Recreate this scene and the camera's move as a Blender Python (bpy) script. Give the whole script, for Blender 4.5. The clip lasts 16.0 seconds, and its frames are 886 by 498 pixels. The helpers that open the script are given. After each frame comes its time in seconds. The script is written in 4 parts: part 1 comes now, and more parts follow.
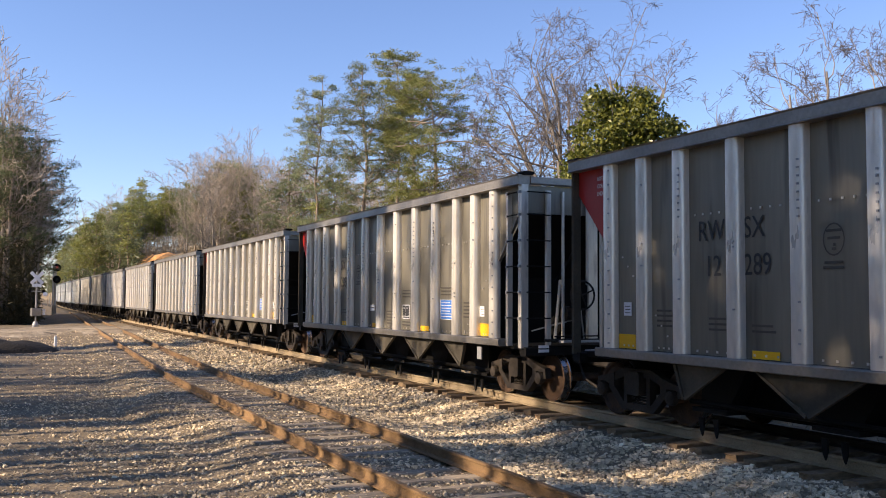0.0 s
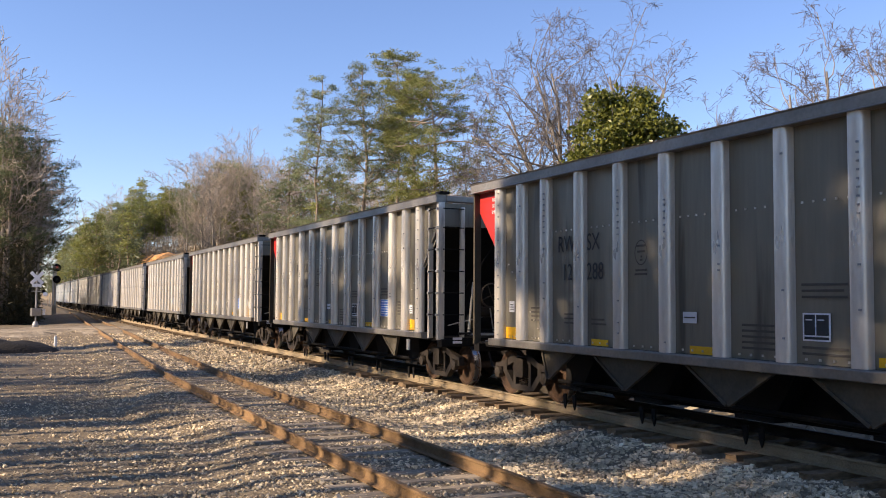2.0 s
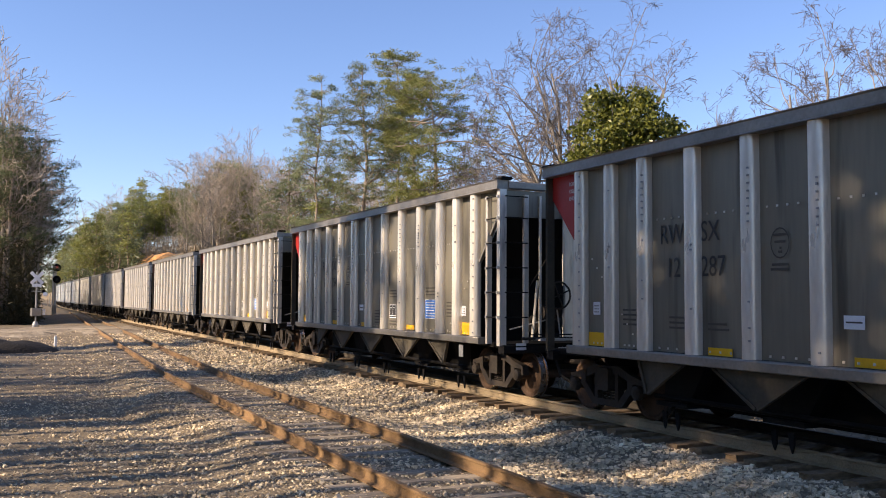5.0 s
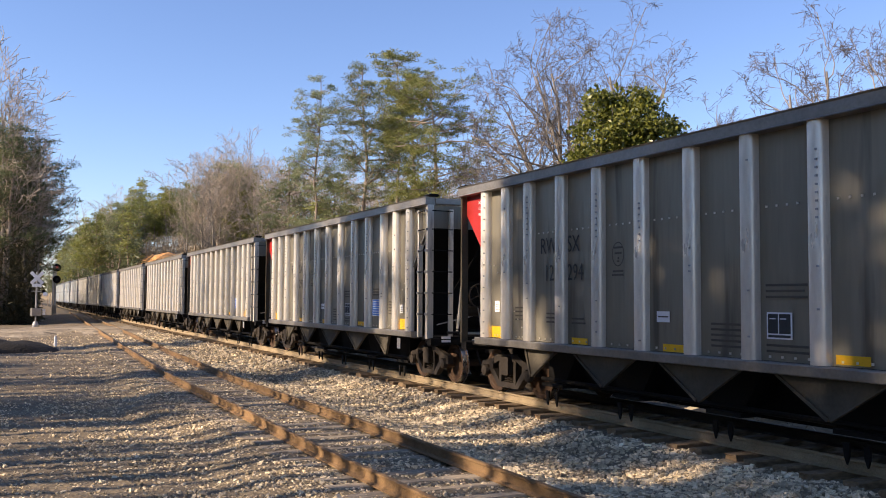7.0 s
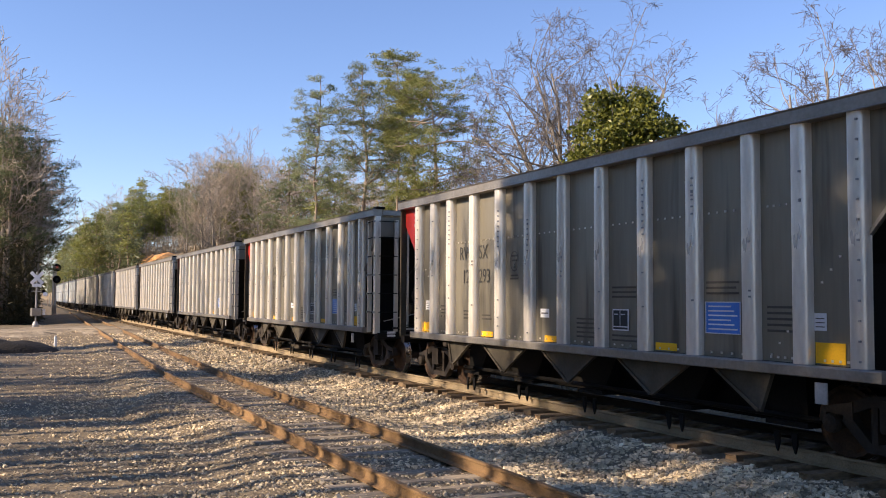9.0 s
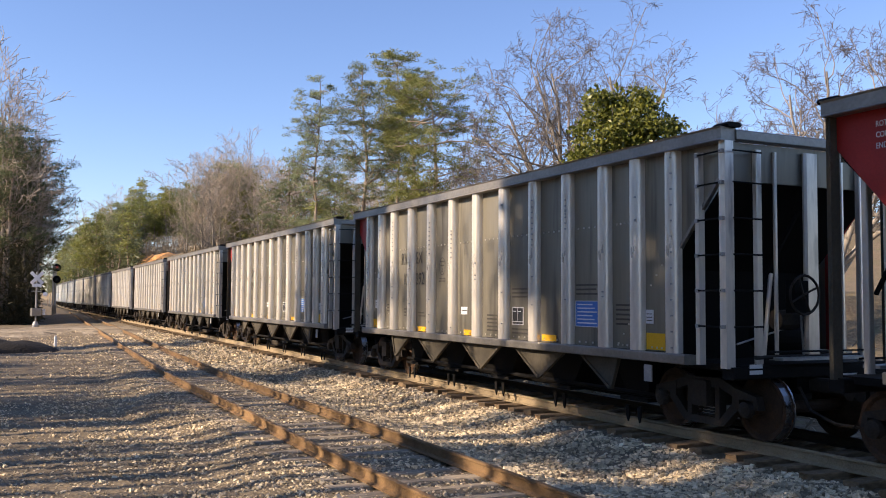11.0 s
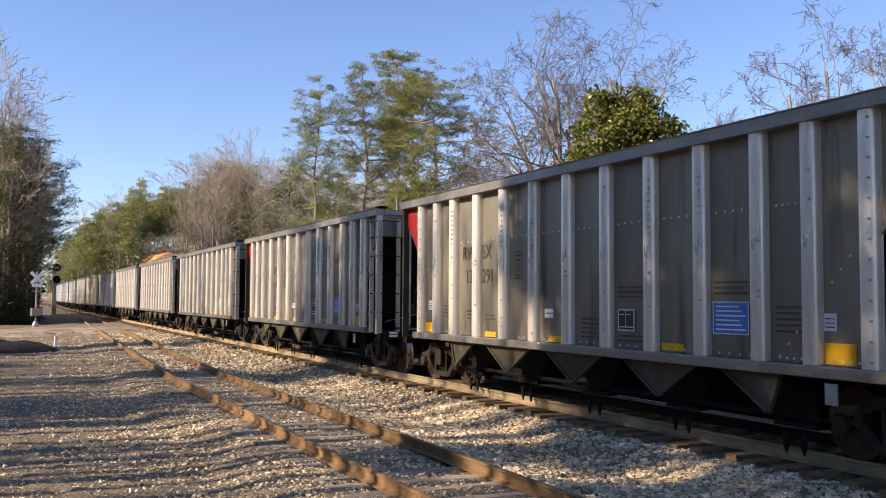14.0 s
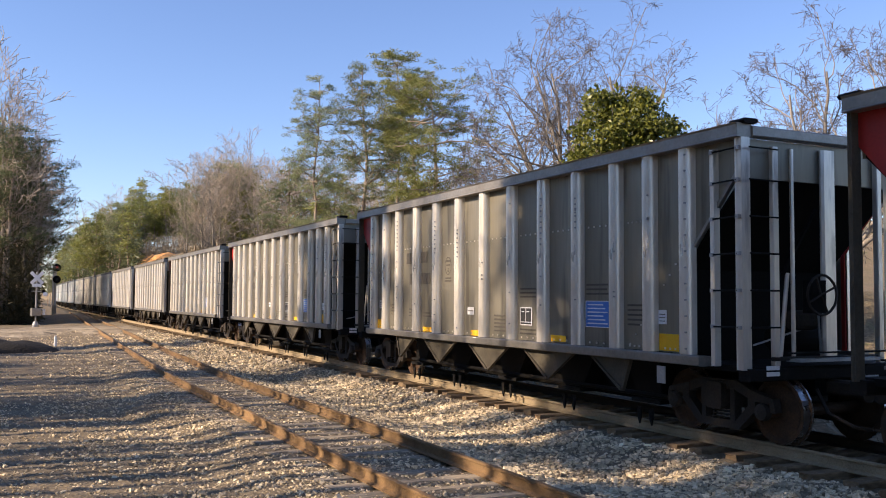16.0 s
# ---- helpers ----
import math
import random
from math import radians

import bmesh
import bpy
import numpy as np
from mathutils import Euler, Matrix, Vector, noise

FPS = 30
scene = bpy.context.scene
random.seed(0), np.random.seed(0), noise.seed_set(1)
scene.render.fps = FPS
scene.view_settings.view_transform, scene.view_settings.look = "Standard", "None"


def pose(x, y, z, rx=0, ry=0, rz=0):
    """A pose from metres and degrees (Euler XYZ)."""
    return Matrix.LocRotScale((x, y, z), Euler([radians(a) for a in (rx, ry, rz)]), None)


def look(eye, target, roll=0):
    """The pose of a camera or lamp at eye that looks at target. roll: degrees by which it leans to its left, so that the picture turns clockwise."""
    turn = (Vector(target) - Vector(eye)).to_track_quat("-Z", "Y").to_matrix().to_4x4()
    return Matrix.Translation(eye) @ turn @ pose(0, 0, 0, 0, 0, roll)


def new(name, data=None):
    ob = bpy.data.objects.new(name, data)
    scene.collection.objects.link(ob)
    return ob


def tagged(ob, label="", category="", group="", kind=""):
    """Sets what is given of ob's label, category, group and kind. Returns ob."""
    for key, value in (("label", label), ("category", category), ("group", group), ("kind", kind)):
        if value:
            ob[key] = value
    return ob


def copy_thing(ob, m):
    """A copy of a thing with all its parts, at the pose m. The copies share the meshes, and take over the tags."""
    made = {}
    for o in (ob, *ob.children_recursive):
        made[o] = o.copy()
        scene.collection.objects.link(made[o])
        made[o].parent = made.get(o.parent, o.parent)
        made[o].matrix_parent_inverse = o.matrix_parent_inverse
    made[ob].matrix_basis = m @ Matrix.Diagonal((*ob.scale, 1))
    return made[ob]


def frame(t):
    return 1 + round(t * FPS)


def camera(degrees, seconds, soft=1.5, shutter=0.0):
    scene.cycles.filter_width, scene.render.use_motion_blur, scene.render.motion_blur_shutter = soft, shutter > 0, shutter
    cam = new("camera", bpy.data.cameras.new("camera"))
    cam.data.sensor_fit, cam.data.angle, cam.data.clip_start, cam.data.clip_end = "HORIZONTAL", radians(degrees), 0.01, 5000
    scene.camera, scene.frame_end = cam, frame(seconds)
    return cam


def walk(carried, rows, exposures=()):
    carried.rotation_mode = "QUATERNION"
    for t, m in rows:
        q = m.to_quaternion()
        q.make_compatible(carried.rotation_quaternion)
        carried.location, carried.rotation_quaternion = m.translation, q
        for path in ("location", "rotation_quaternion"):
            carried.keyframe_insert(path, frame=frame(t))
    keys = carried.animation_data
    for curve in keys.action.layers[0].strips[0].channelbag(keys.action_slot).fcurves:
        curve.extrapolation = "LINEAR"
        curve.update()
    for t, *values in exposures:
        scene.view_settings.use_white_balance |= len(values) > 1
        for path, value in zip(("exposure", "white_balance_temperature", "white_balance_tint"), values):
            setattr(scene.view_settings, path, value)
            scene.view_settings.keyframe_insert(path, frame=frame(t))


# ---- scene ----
# ---------------------------------------------------------------- camera
EYE = Vector((0.0, 0.0, 2.008))
AIM = Vector((-90.094, 43.045, 5.492))
cam = camera(51.7, 16.0, soft=1.0)
walk(cam, [(0, look(EYE, EYE + AIM, 0.365)), (16, look(EYE, EYE + AIM, 0.365))], [(0, 0.84, 6450, 26), (16, 0.84, 6450, 26)])

# ---------------------------------------------------------------- daylight
SUN_AZ, SUN_EL = radians(-97), radians(27)      # direction towards the sun, from +x, anticlockwise
world = bpy.data.worlds.new("sky")
scene.world = world
world.use_nodes = True
wn = world.node_tree.nodes
sky = wn.new("ShaderNodeTexSky")
sky.sky_type, sky.sun_disc = "NISHITA", False
sky.sun_elevation, sky.sun_rotation = SUN_EL, radians(90) - SUN_AZ
sky.air_density, sky.dust_density, sky.ozone_density = 1.0, 0.0, 4.5
wn["Background"].inputs["Strength"].default_value = 0.110
world.node_tree.links.new(sky.outputs[0], wn["Background"].inputs["Color"])
sun = new("sun", bpy.data.lights.new("sun", "SUN"))
sun.data.energy, sun.data.angle, sun.data.color = 5.0, radians(0.8), (1.0, 0.87, 0.60)
sun_dir = Vector((math.cos(SUN_AZ) * math.cos(SUN_EL), math.sin(SUN_AZ) * math.cos(SUN_EL), math.sin(SUN_EL)))
sun.matrix_world = look(sun_dir * 200, (0, 0, 0))

# ---------------------------------------------------------------- materials
def mat(name, c1, c2, rough=0.85, metal=0.0, big=1.5, fine=40.0, bump=0.25, vary=0.15, c3=None, spots=0.0,
        stretch=(1, 1, 1), island=False, spec=0.4, dist=0.01):
    """Two scales of variation: broad stains between c1 and c2, fine grain, optional third colour in spots."""
    m = bpy.data.materials.new(name)
    m.use_nodes = True
    nt = m.node_tree
    n, link = nt.nodes, nt.links.new
    b = n["Principled BSDF"]
    co = n.new("ShaderNodeTexCoord")
    mp = n.new("ShaderNodeMapping")
    mp.inputs["Scale"].default_value = stretch
    link(co.outputs["Object"], mp.inputs["Vector"])
    src = mp.outputs[0]
    n1 = n.new("ShaderNodeTexNoise")
    n1.inputs["Scale"].default_value, n1.inputs["Detail"].default_value = big, 5
    n2 = n.new("ShaderNodeTexNoise")
    n2.inputs["Scale"].default_value, n2.inputs["Detail"].default_value = fine, 3
    link(src, n1.inputs["Vector"]), link(src, n2.inputs["Vector"])
    r1 = n.new("ShaderNodeMapRange")
    r1.inputs["From Min"].default_value, r1.inputs["From Max"].default_value = 0.3, 0.7
    link(n1.outputs["Fac"], r1.inputs["Value"])
    mix = n.new("ShaderNodeMix")
    mix.data_type = "RGBA"
    mix.inputs[6].default_value, mix.inputs[7].default_value = (*c1, 1), (*c2, 1)
    link(r1.outputs[0], mix.inputs[0])
    out = mix.outputs[2]
    if c3:
        n3 = n.new("ShaderNodeTexNoise")
        n3.inputs["Scale"].default_value, n3.inputs["Detail"].default_value = big * 3.7, 4
        link(src, n3.inputs["Vector"])
        r3 = n.new("ShaderNodeMapRange")
        r3.inputs["From Min"].default_value, r3.inputs["From Max"].default_value = 0.62 - spots, 0.72 - spots * 0.7
        link(n3.outputs["Fac"], r3.inputs["Value"])
        m3 = n.new("ShaderNodeMix")
        m3.data_type = "RGBA"
        m3.inputs[7].default_value = (*c3, 1)
        link(out, m3.inputs[6]), link(r3.outputs[0], m3.inputs[0])
        out = m3.outputs[2]
    hsv = n.new("ShaderNodeHueSaturation")
    r2 = n.new("ShaderNodeMapRange")
    r2.inputs["To Min"].default_value, r2.inputs["To Max"].default_value = 1 - vary * 1.6, 1 + vary * 1.6
    r2.inputs["From Min"].default_value, r2.inputs["From Max"].default_value = 0.25, 0.75
    link(n2.outputs["Fac"], r2.inputs["Value"])
    val = r2.outputs[0]
    rnd = n.new("ShaderNodeNewGeometry").outputs["Random Per Island"] if island else n.new("ShaderNodeObjectInfo").outputs["Random"]
    rr = n.new("ShaderNodeMapRange")
    k = 0.55 if island else 0.12
    rr.inputs["To Min"].default_value, rr.inputs["To Max"].default_value = 1 - k, 1 + k
    link(rnd, rr.inputs["Value"])
    mul = n.new("ShaderNodeMath")
    mul.operation = "MULTIPLY"
    link(val, mul.inputs[0]), link(rr.outputs[0], mul.inputs[1])
    link(mul.outputs[0], hsv.inputs["Value"])
    link(out, hsv.inputs["Color"])
    link(hsv.outputs[0], b.inputs["Base Color"])
    rg = n.new("ShaderNodeMapRange")
    rg.inputs["To Min"].default_value, rg.inputs["To Max"].default_value = max(0.05, rough - 0.12), min(1, rough + 0.12)
    link(n1.outputs["Fac"], rg.inputs["Value"])
    link(rg.outputs[0], b.inputs["Roughness"])
    b.inputs["Metallic"].default_value = metal
    b.inputs["Specular IOR Level"].default_value = spec
    if bump:
        bp = n.new("ShaderNodeBump")
        bp.inputs["Strength"].default_value, bp.inputs["Distance"].default_value = bump, dist
        link(n2.outputs["Fac"], bp.inputs["Height"])
        link(bp.outputs[0], b.inputs["Normal"])
    return m


def leaf(name, c1, c2, rough=0.55, through_light=0.25, spec=0.4):
    """Foliage: a colour of its own for every leaf, and some light through it."""
    m = bpy.data.materials.new(name)
    m.use_nodes = True
    n, link = m.node_tree.nodes, m.node_tree.links.new
    b = n["Principled BSDF"]
    ramp = n.new("ShaderNodeMix")
    ramp.data_type = "RGBA"
    ramp.inputs[6].default_value, ramp.inputs[7].default_value = (*c1, 1), (*c2, 1)
    link(n.new("ShaderNodeNewGeometry").outputs["Random Per Island"], ramp.inputs[0])
    hsv = n.new("ShaderNodeHueSaturation")
    rr = n.new("ShaderNodeMapRange")
    rr.inputs["To Min"].default_value, rr.inputs["To Max"].default_value = 0.75, 1.25
    link(n.new("ShaderNodeObjectInfo").outputs["Random"], rr.inputs["Value"])
    link(rr.outputs[0], hsv.inputs["Value"])
    link(ramp.outputs[2], hsv.inputs["Color"])
    link(hsv.outputs[0], b.inputs["Base Color"])
    b.inputs["Roughness"].default_value = rough
    b.inputs["Specular IOR Level"].default_value = spec
    tr = n.new("ShaderNodeBsdfTranslucent")
    link(hsv.outputs[0], tr.inputs["Color"])
    ms = n.new("ShaderNodeMixShader")
    ms.inputs[0].default_value = through_light
    link(b.outputs[0], ms.inputs[1]), link(tr.outputs[0], ms.inputs[2])
    link(ms.outputs[0], n["Material Output"].inputs["Surface"])
    return m


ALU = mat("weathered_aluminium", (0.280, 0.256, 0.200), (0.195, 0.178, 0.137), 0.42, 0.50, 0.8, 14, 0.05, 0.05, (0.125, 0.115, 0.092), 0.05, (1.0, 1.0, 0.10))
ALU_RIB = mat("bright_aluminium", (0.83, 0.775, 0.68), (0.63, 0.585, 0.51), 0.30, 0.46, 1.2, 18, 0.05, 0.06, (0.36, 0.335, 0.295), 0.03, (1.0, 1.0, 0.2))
CHORD = mat("dull_aluminium_chord", (0.31, 0.29, 0.26), (0.22, 0.205, 0.18), 0.45, 0.6, 1.0, 20, 0.08, 0.08)
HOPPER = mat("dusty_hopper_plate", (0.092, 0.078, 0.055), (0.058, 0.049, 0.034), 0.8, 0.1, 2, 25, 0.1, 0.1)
# underframe and car-end blacks: shade is put into the colour, besides dirt
BLACK = mat("deep_black_steel", (0.0045, 0.004, 0.0035), (0.008, 0.007, 0.006), 0.8, 0.0, 2.5, 30, 0.2, 0.25, (0.014, 0.010, 0.007), 0.0, spec=0.2)
COAL_SHADE = mat("coal_and_shade_sheet", (0.004, 0.0035, 0.003), (0.008, 0.007, 0.0055), 0.9, 0.0, 2, 30, 0.15, 0.2, spec=0.15)
# truck and wheel colours are lowered for the shade below the car body
TRUCK = mat("greasy_shaded_cast_steel", (0.016, 0.012, 0.009), (0.036, 0.026, 0.017), 0.75, 0.0, 3, 30, 0.3, 0.25)
WHEEL = mat("rusty_wheel_plate", (0.075, 0.039, 0.018), (0.042, 0.022, 0.011), 0.8, 0.0, 4, 40, 0.2, 0.2)
TREAD = mat("polished_tread", (0.62, 0.62, 0.62), (0.5, 0.5, 0.5), 0.28, 1.0, 8, 60, 0.05, 0.05)
RED = mat("red_paint", (0.40, 0.022, 0.016), (0.30, 0.018, 0.013), 0.5, 0.0, 1.5, 30, 0.05, 0.08)
YELLOW = mat("yellow_reflector", (0.92, 0.50, 0.012), (0.84, 0.43, 0.010), 0.4, 0.0, 3, 50, 0.04, 0.05)
BLUE = mat("blue_placard", (0.055, 0.22, 0.66), (0.045, 0.18, 0.58), 0.45, 0.0, 2, 40, 0.03, 0.05)
WHITE = mat("white_decal", (0.80, 0.80, 0.79), (0.70, 0.70, 0.69), 0.55, 0.0, 4, 60, 0.03, 0.05)
INK = mat("black_stencil", (0.030, 0.030, 0.030), (0.045, 0.045, 0.044), 0.6, 0.0, 6, 60, 0.03, 0.1)
FAINT = mat("faded_stencil", (0.075, 0.066, 0.054), (0.10, 0.088, 0.07), 0.6, 0.1, 6, 60, 0.03, 0.1)
RUST = mat("rusty_rail", (0.25, 0.15, 0.066), (0.16, 0.095, 0.042), 0.85, 0.0, 3, 60, 0.35, 0.2, (0.13, 0.075, 0.04), 0.0)
RAILDUST = mat("dusty_rail", (0.37, 0.285, 0.172), (0.27, 0.205, 0.122), 0.85, 0.0, 3, 60, 0.25, 0.15)
# far rail: its colour is lowered for the shade beneath the cars
FAR_RAIL = mat("shade_dark_rail", (0.055, 0.045, 0.034), (0.085, 0.07, 0.052), 0.6, 0.2, 3, 60, 0.25, 0.15)
TIE = mat("creosoted_tie", (0.16, 0.105, 0.055), (0.25, 0.175, 0.10), 0.92, 0.0, 4, 30, 0.6, 0.25, (0.055, 0.04, 0.03), 0.03, (1, 0.25, 1))
OLDTIE = mat("weathered_grey_tie", (0.36, 0.295, 0.21), (0.26, 0.21, 0.15), 0.95, 0.0, 4, 30, 0.6, 0.25, (0.1, 0.08, 0.06), 0.03, (1, 0.25, 1))
# darker than the loose stones, which paints shade into the gaps between them
GRAVEL = mat("packed_gravel", (0.215, 0.168, 0.106), (0.135, 0.104, 0.064), 0.95, 0.0, 0.9, 22, 0.9, 0.28, (0.13, 0.10, 0.065), 0.03, dist=0.03)
STONE = mat("ballast_stone", (0.74, 0.61, 0.41), (0.40, 0.32, 0.21), 0.9, 0.0, 3, 40, 0.3, 0.12, None, 0, (1, 1, 1), True)
# track bed colour darkened to stand for the shade under the train
BED = mat("shade_dark_ballast", (0.030, 0.026, 0.021), (0.048, 0.041, 0.033), 0.95, 0.0, 1.2, 22, 0.9, 0.3, dist=0.03)
LITTER = mat("leaf_litter", (0.20, 0.145, 0.085), (0.145, 0.115, 0.06), 0.95, 0.0, 0.25, 6, 0.8, 0.3, (0.13, 0.13, 0.05), 0.02, dist=0.08)
CLAY = mat("orange_clay", (0.56, 0.30, 0.105), (0.38, 0.17, 0.055), 0.95, 0.0, 0.5, 8, 0.6, 0.2, (0.64, 0.40, 0.17), 0.05, dist=0.05)
ROAD = mat("pale_road", (0.50, 0.41, 0.28), (0.16, 0.125, 0.08), 0.92, 0.0, 0.35, 12, 0.6, 0.2, (0.09, 0.07, 0.05), 0.06, dist=0.04)
MOUND = mat("near_black_mound", (0.007, 0.006, 0.006), (0.012, 0.011, 0.010), 0.95, 0.0, 1.5, 10, 0.9, 0.3, dist=0.05)
BARK = mat("grey_bark", (0.36, 0.315, 0.26), (0.22, 0.188, 0.15), 0.95, 0.0, 1.5, 14, 0.7, 0.2, None, 0, (1, 1, 0.3), dist=0.03)
OAKTWIG = mat("oak_twigs", (0.17, 0.148, 0.135), (0.095, 0.083, 0.076), 0.95, 0.0, 1.0, 20, 0.0, 0.15)
TWIG = mat("bare_twigs", (0.43, 0.355, 0.275), (0.30, 0.245, 0.19), 0.95, 0.0, 1.0, 20, 0.0, 0.15)
PINEBARK = mat("pine_bark", (0.36, 0.28, 0.21), (0.22, 0.165, 0.12), 0.95, 0.0, 1.5, 10, 0.8, 0.2, None, 0, (1, 1, 0.4), dist=0.03)
# needle colour darkened to stand for backlit shade on the crossing wood
EDGENEEDLE = leaf("shade_dark_needles", (0.06, 0.08, 0.034), (0.14, 0.15, 0.06), 0.6, 0.25)
BLUENEEDLE = leaf("blue_green_needles", (0.15, 0.185, 0.085), (0.30, 0.315, 0.16), 0.6, 0.35)
NEEDLE = leaf("pine_needles", (0.14, 0.17, 0.045), (0.33, 0.315, 0.085), 0.6, 0.28)
MAGNOLIA = leaf("magnolia_leaves", (0.060, 0.085, 0.012), (0.33, 0.33, 0.055), 0.42, 0.3, 0.5)
BRUSH = leaf("dry_brush", (0.20, 0.165, 0.115), (0.33, 0.28, 0.20), 0.8, 0.2, 0.2)
# brush colour darkened so that it carries the shade under trees
SHADEBRUSH = leaf("shaded_brush", (0.030, 0.030, 0.014), (0.075, 0.062, 0.030), 0.7, 0.15, 0.2)
SIGNWHITE = mat("sign_white", (0.82, 0.82, 0.82), (0.74, 0.74, 0.74), 0.5, 0.0, 4, 40, 0.02, 0.04)
GALV = mat("galvanised_steel", (0.42, 0.42, 0.41), (0.33, 0.33, 0.32), 0.5, 0.4, 4, 40, 0.05, 0.08)
glow = bpy.data.materials.new("red_signal_lens")
glow.use_nodes = True
glow.node_tree.nodes["Principled BSDF"].inputs["Base Color"].default_value = (0.4, 0.01, 0.01, 1)
glow.node_tree.nodes["Principled BSDF"].inputs["Emission Color"].default_value = (1, 0.05, 0.03, 1)
glow.node_tree.nodes["Principled BSDF"].inputs["Emission Strength"].default_value = 0.6


# ---------------------------------------------------------------- mesh helpers
class Geo:
    """Collects vertices and faces for one mesh."""

    def __init__(self):
        self.v, self.f = [], []

    def add(self, verts, faces):
        k = len(self.v)
        self.v += [tuple(p) for p in verts]
        self.f += [tuple(i + k for i in q) for q in faces]
        return self

    def box(self, x0, x1, y0, y1, z0, z1, c=0.0):
        """A box; c cuts its edges along the longest side."""
        if c <= 0:
            return self.add([(x, y, z) for x in (x0, x1) for y in (y0, y1) for z in (z0, z1)],
                            [(0, 1, 3, 2), (4, 6, 7, 5), (0, 4, 5, 1), (2, 3, 7, 6), (0, 2, 6, 4), (1, 5, 7, 3)])
        d = (x1 - x0, y1 - y0, z1 - z0)
        a = d.index(max(d))
        lo, hi = (x0, y0, z0), (x1, y1, z1)
        i, j = [q for q in range(3) if q != a]
        sec = [(lo[i] + c, lo[j]), (hi[i] - c, lo[j]), (hi[i], lo[j] + c), (hi[i], hi[j] - c), (hi[i] - c, hi[j]), (lo[i] + c, hi[j]), (lo[i], hi[j] - c), (lo[i], lo[j] + c)]
        vs = []
        for e in (lo[a], hi[a]):
            for s, t in sec:
                p = [0, 0, 0]
                p[a], p[i], p[j] = e, s, t
                vs.append(p)
        return self.add(vs, [tuple(range(8)), tuple(range(15, 7, -1))] + [(q, q + 8, (q + 1) % 8 + 8, (q + 1) % 8) for q in range(8)])

    def prism(self, poly, axis, a, b):
        """A polygon in the plane across axis, drawn out from a to b."""
        n = len(poly)
        i, j = [q for q in range(3) if q != axis]
        vs = []
        for e in (a, b):
            for s, t in poly:
                p = [0, 0, 0]
                p[axis], p[i], p[j] = e, s, t
                vs.append(p)
        return self.add(vs, [tuple(range(n)), tuple(range(2 * n - 1, n - 1, -1))] + [(q, q + n, (q + 1) % n + n, (q + 1) % n) for q in range(n)])

    def tube(self, p0, p1, r0, r1=None, n=6, caps=True):
        r1 = r0 if r1 is None else r1
        p0, p1 = Vector(p0), Vector(p1)
        w = (p1 - p0).normalized()
        u = w.orthogonal().normalized()
        v = w.cross(u)
        vs = [p + (u * math.cos(2 * math.pi * k / n) + v * math.sin(2 * math.pi * k / n)) * r for p, r in ((p0, r0), (p1, r1)) for k in range(n)]
        fs = [(k, (k + 1) % n, (k + 1) % n + n, k + n) for k in range(n)]
        if caps:
            fs += [tuple(range(n - 1, -1, -1)), tuple(range(n, 2 * n))]
        return self.add(vs, fs)

    def lathe(self, prof, centre, n=28, axis=1):
        """Turns (radius, along) pairs about an axis through centre."""
        vs, fs = [], []
        for r, s in prof:
            for k in range(n):
                a = 2 * math.pi * k / n
                p = [0, 0, 0]
                i, j = [q for q in range(3) if q != axis]
                p[axis], p[i], p[j] = s, r * math.cos(a), r * math.sin(a)
                vs.append([p[q] + centre[q] for q in range(3)])
        for m_ in range(len(prof) - 1):
            fs += [(m_ * n + k, m_ * n + (k + 1) % n, (m_ + 1) * n + (k + 1) % n, (m_ + 1) * n + k) for k in range(n)]
        fs += [tuple(range(n)), tuple(range(len(prof) * n - 1, (len(prof) - 1) * n - 1, -1))]
        return self.add(vs, fs)

    def mesh(self, name, smooth=False):
        me = bpy.data.meshes.new(name)
        me.from_pydata(self.v, [], self.f)
        bm = bmesh.new()
        bm.from_mesh(me)
        bmesh.ops.recalc_face_normals(bm, faces=bm.faces)
        bm.to_mesh(me)
        bm.free()
        if smooth:
            me.shade_smooth()
        return me


def part(name, geo, material, parent=None, label="", smooth=False):
    me = geo if isinstance(geo, bpy.types.Mesh) else geo.mesh(name, smooth)
    if not me.materials:
        me.materials.append(material)
    ob = new(name, me)
    ob.parent = parent
    return tagged(ob, label)


def bulk(name, verts, faces, material, flat=False):
    """A large mesh from arrays: faces of one size."""
    me = bpy.data.meshes.new(name)
    faces = np.asarray(faces, dtype=np.int32)
    k = faces.shape[1]
    me.vertices.add(len(verts))
    me.vertices.foreach_set("co", np.asarray(verts, dtype=np.float32).ravel())
    me.loops.add(faces.size)
    me.loops.foreach_set("vertex_index", faces.ravel())
    me.polygons.add(len(faces))
    me.polygons.foreach_set("loop_start", np.arange(0, faces.size, k, dtype=np.int32))
    me.update(calc_edges=True)
    if flat:
        me.shade_flat()
    me.materials.append(material)
    return me

# ---------------------------------------------------------------- ground
MAIN_Y, SIDE_Y = 10.343, 4.96            # centre lines of the main line and the siding
RAIL_Z = 0.06                           # top of the main line's rails
HALF = 0.755                            # half the distance between rail centres


def main_y(x):
    """The main line runs straight past the yard and bends towards the hill far off."""
    return MAIN_Y + 0.00025 * np.minimum(0.0, np.asarray(x, float) + 150.0) ** 2


def siding_y(x):
    """The siding swings over to the main line towards its switch."""
    d = np.maximum(0.0, -22.0 - np.asarray(x, float))
    return SIDE_Y + np.where(d < 10, 0.00185 * d * d, 0.037 * (d - 5))


def step(a, b, x):
    t = np.clip((x - a) / (b - a), 0, 1)
    return t * t * (3 - 2 * t)


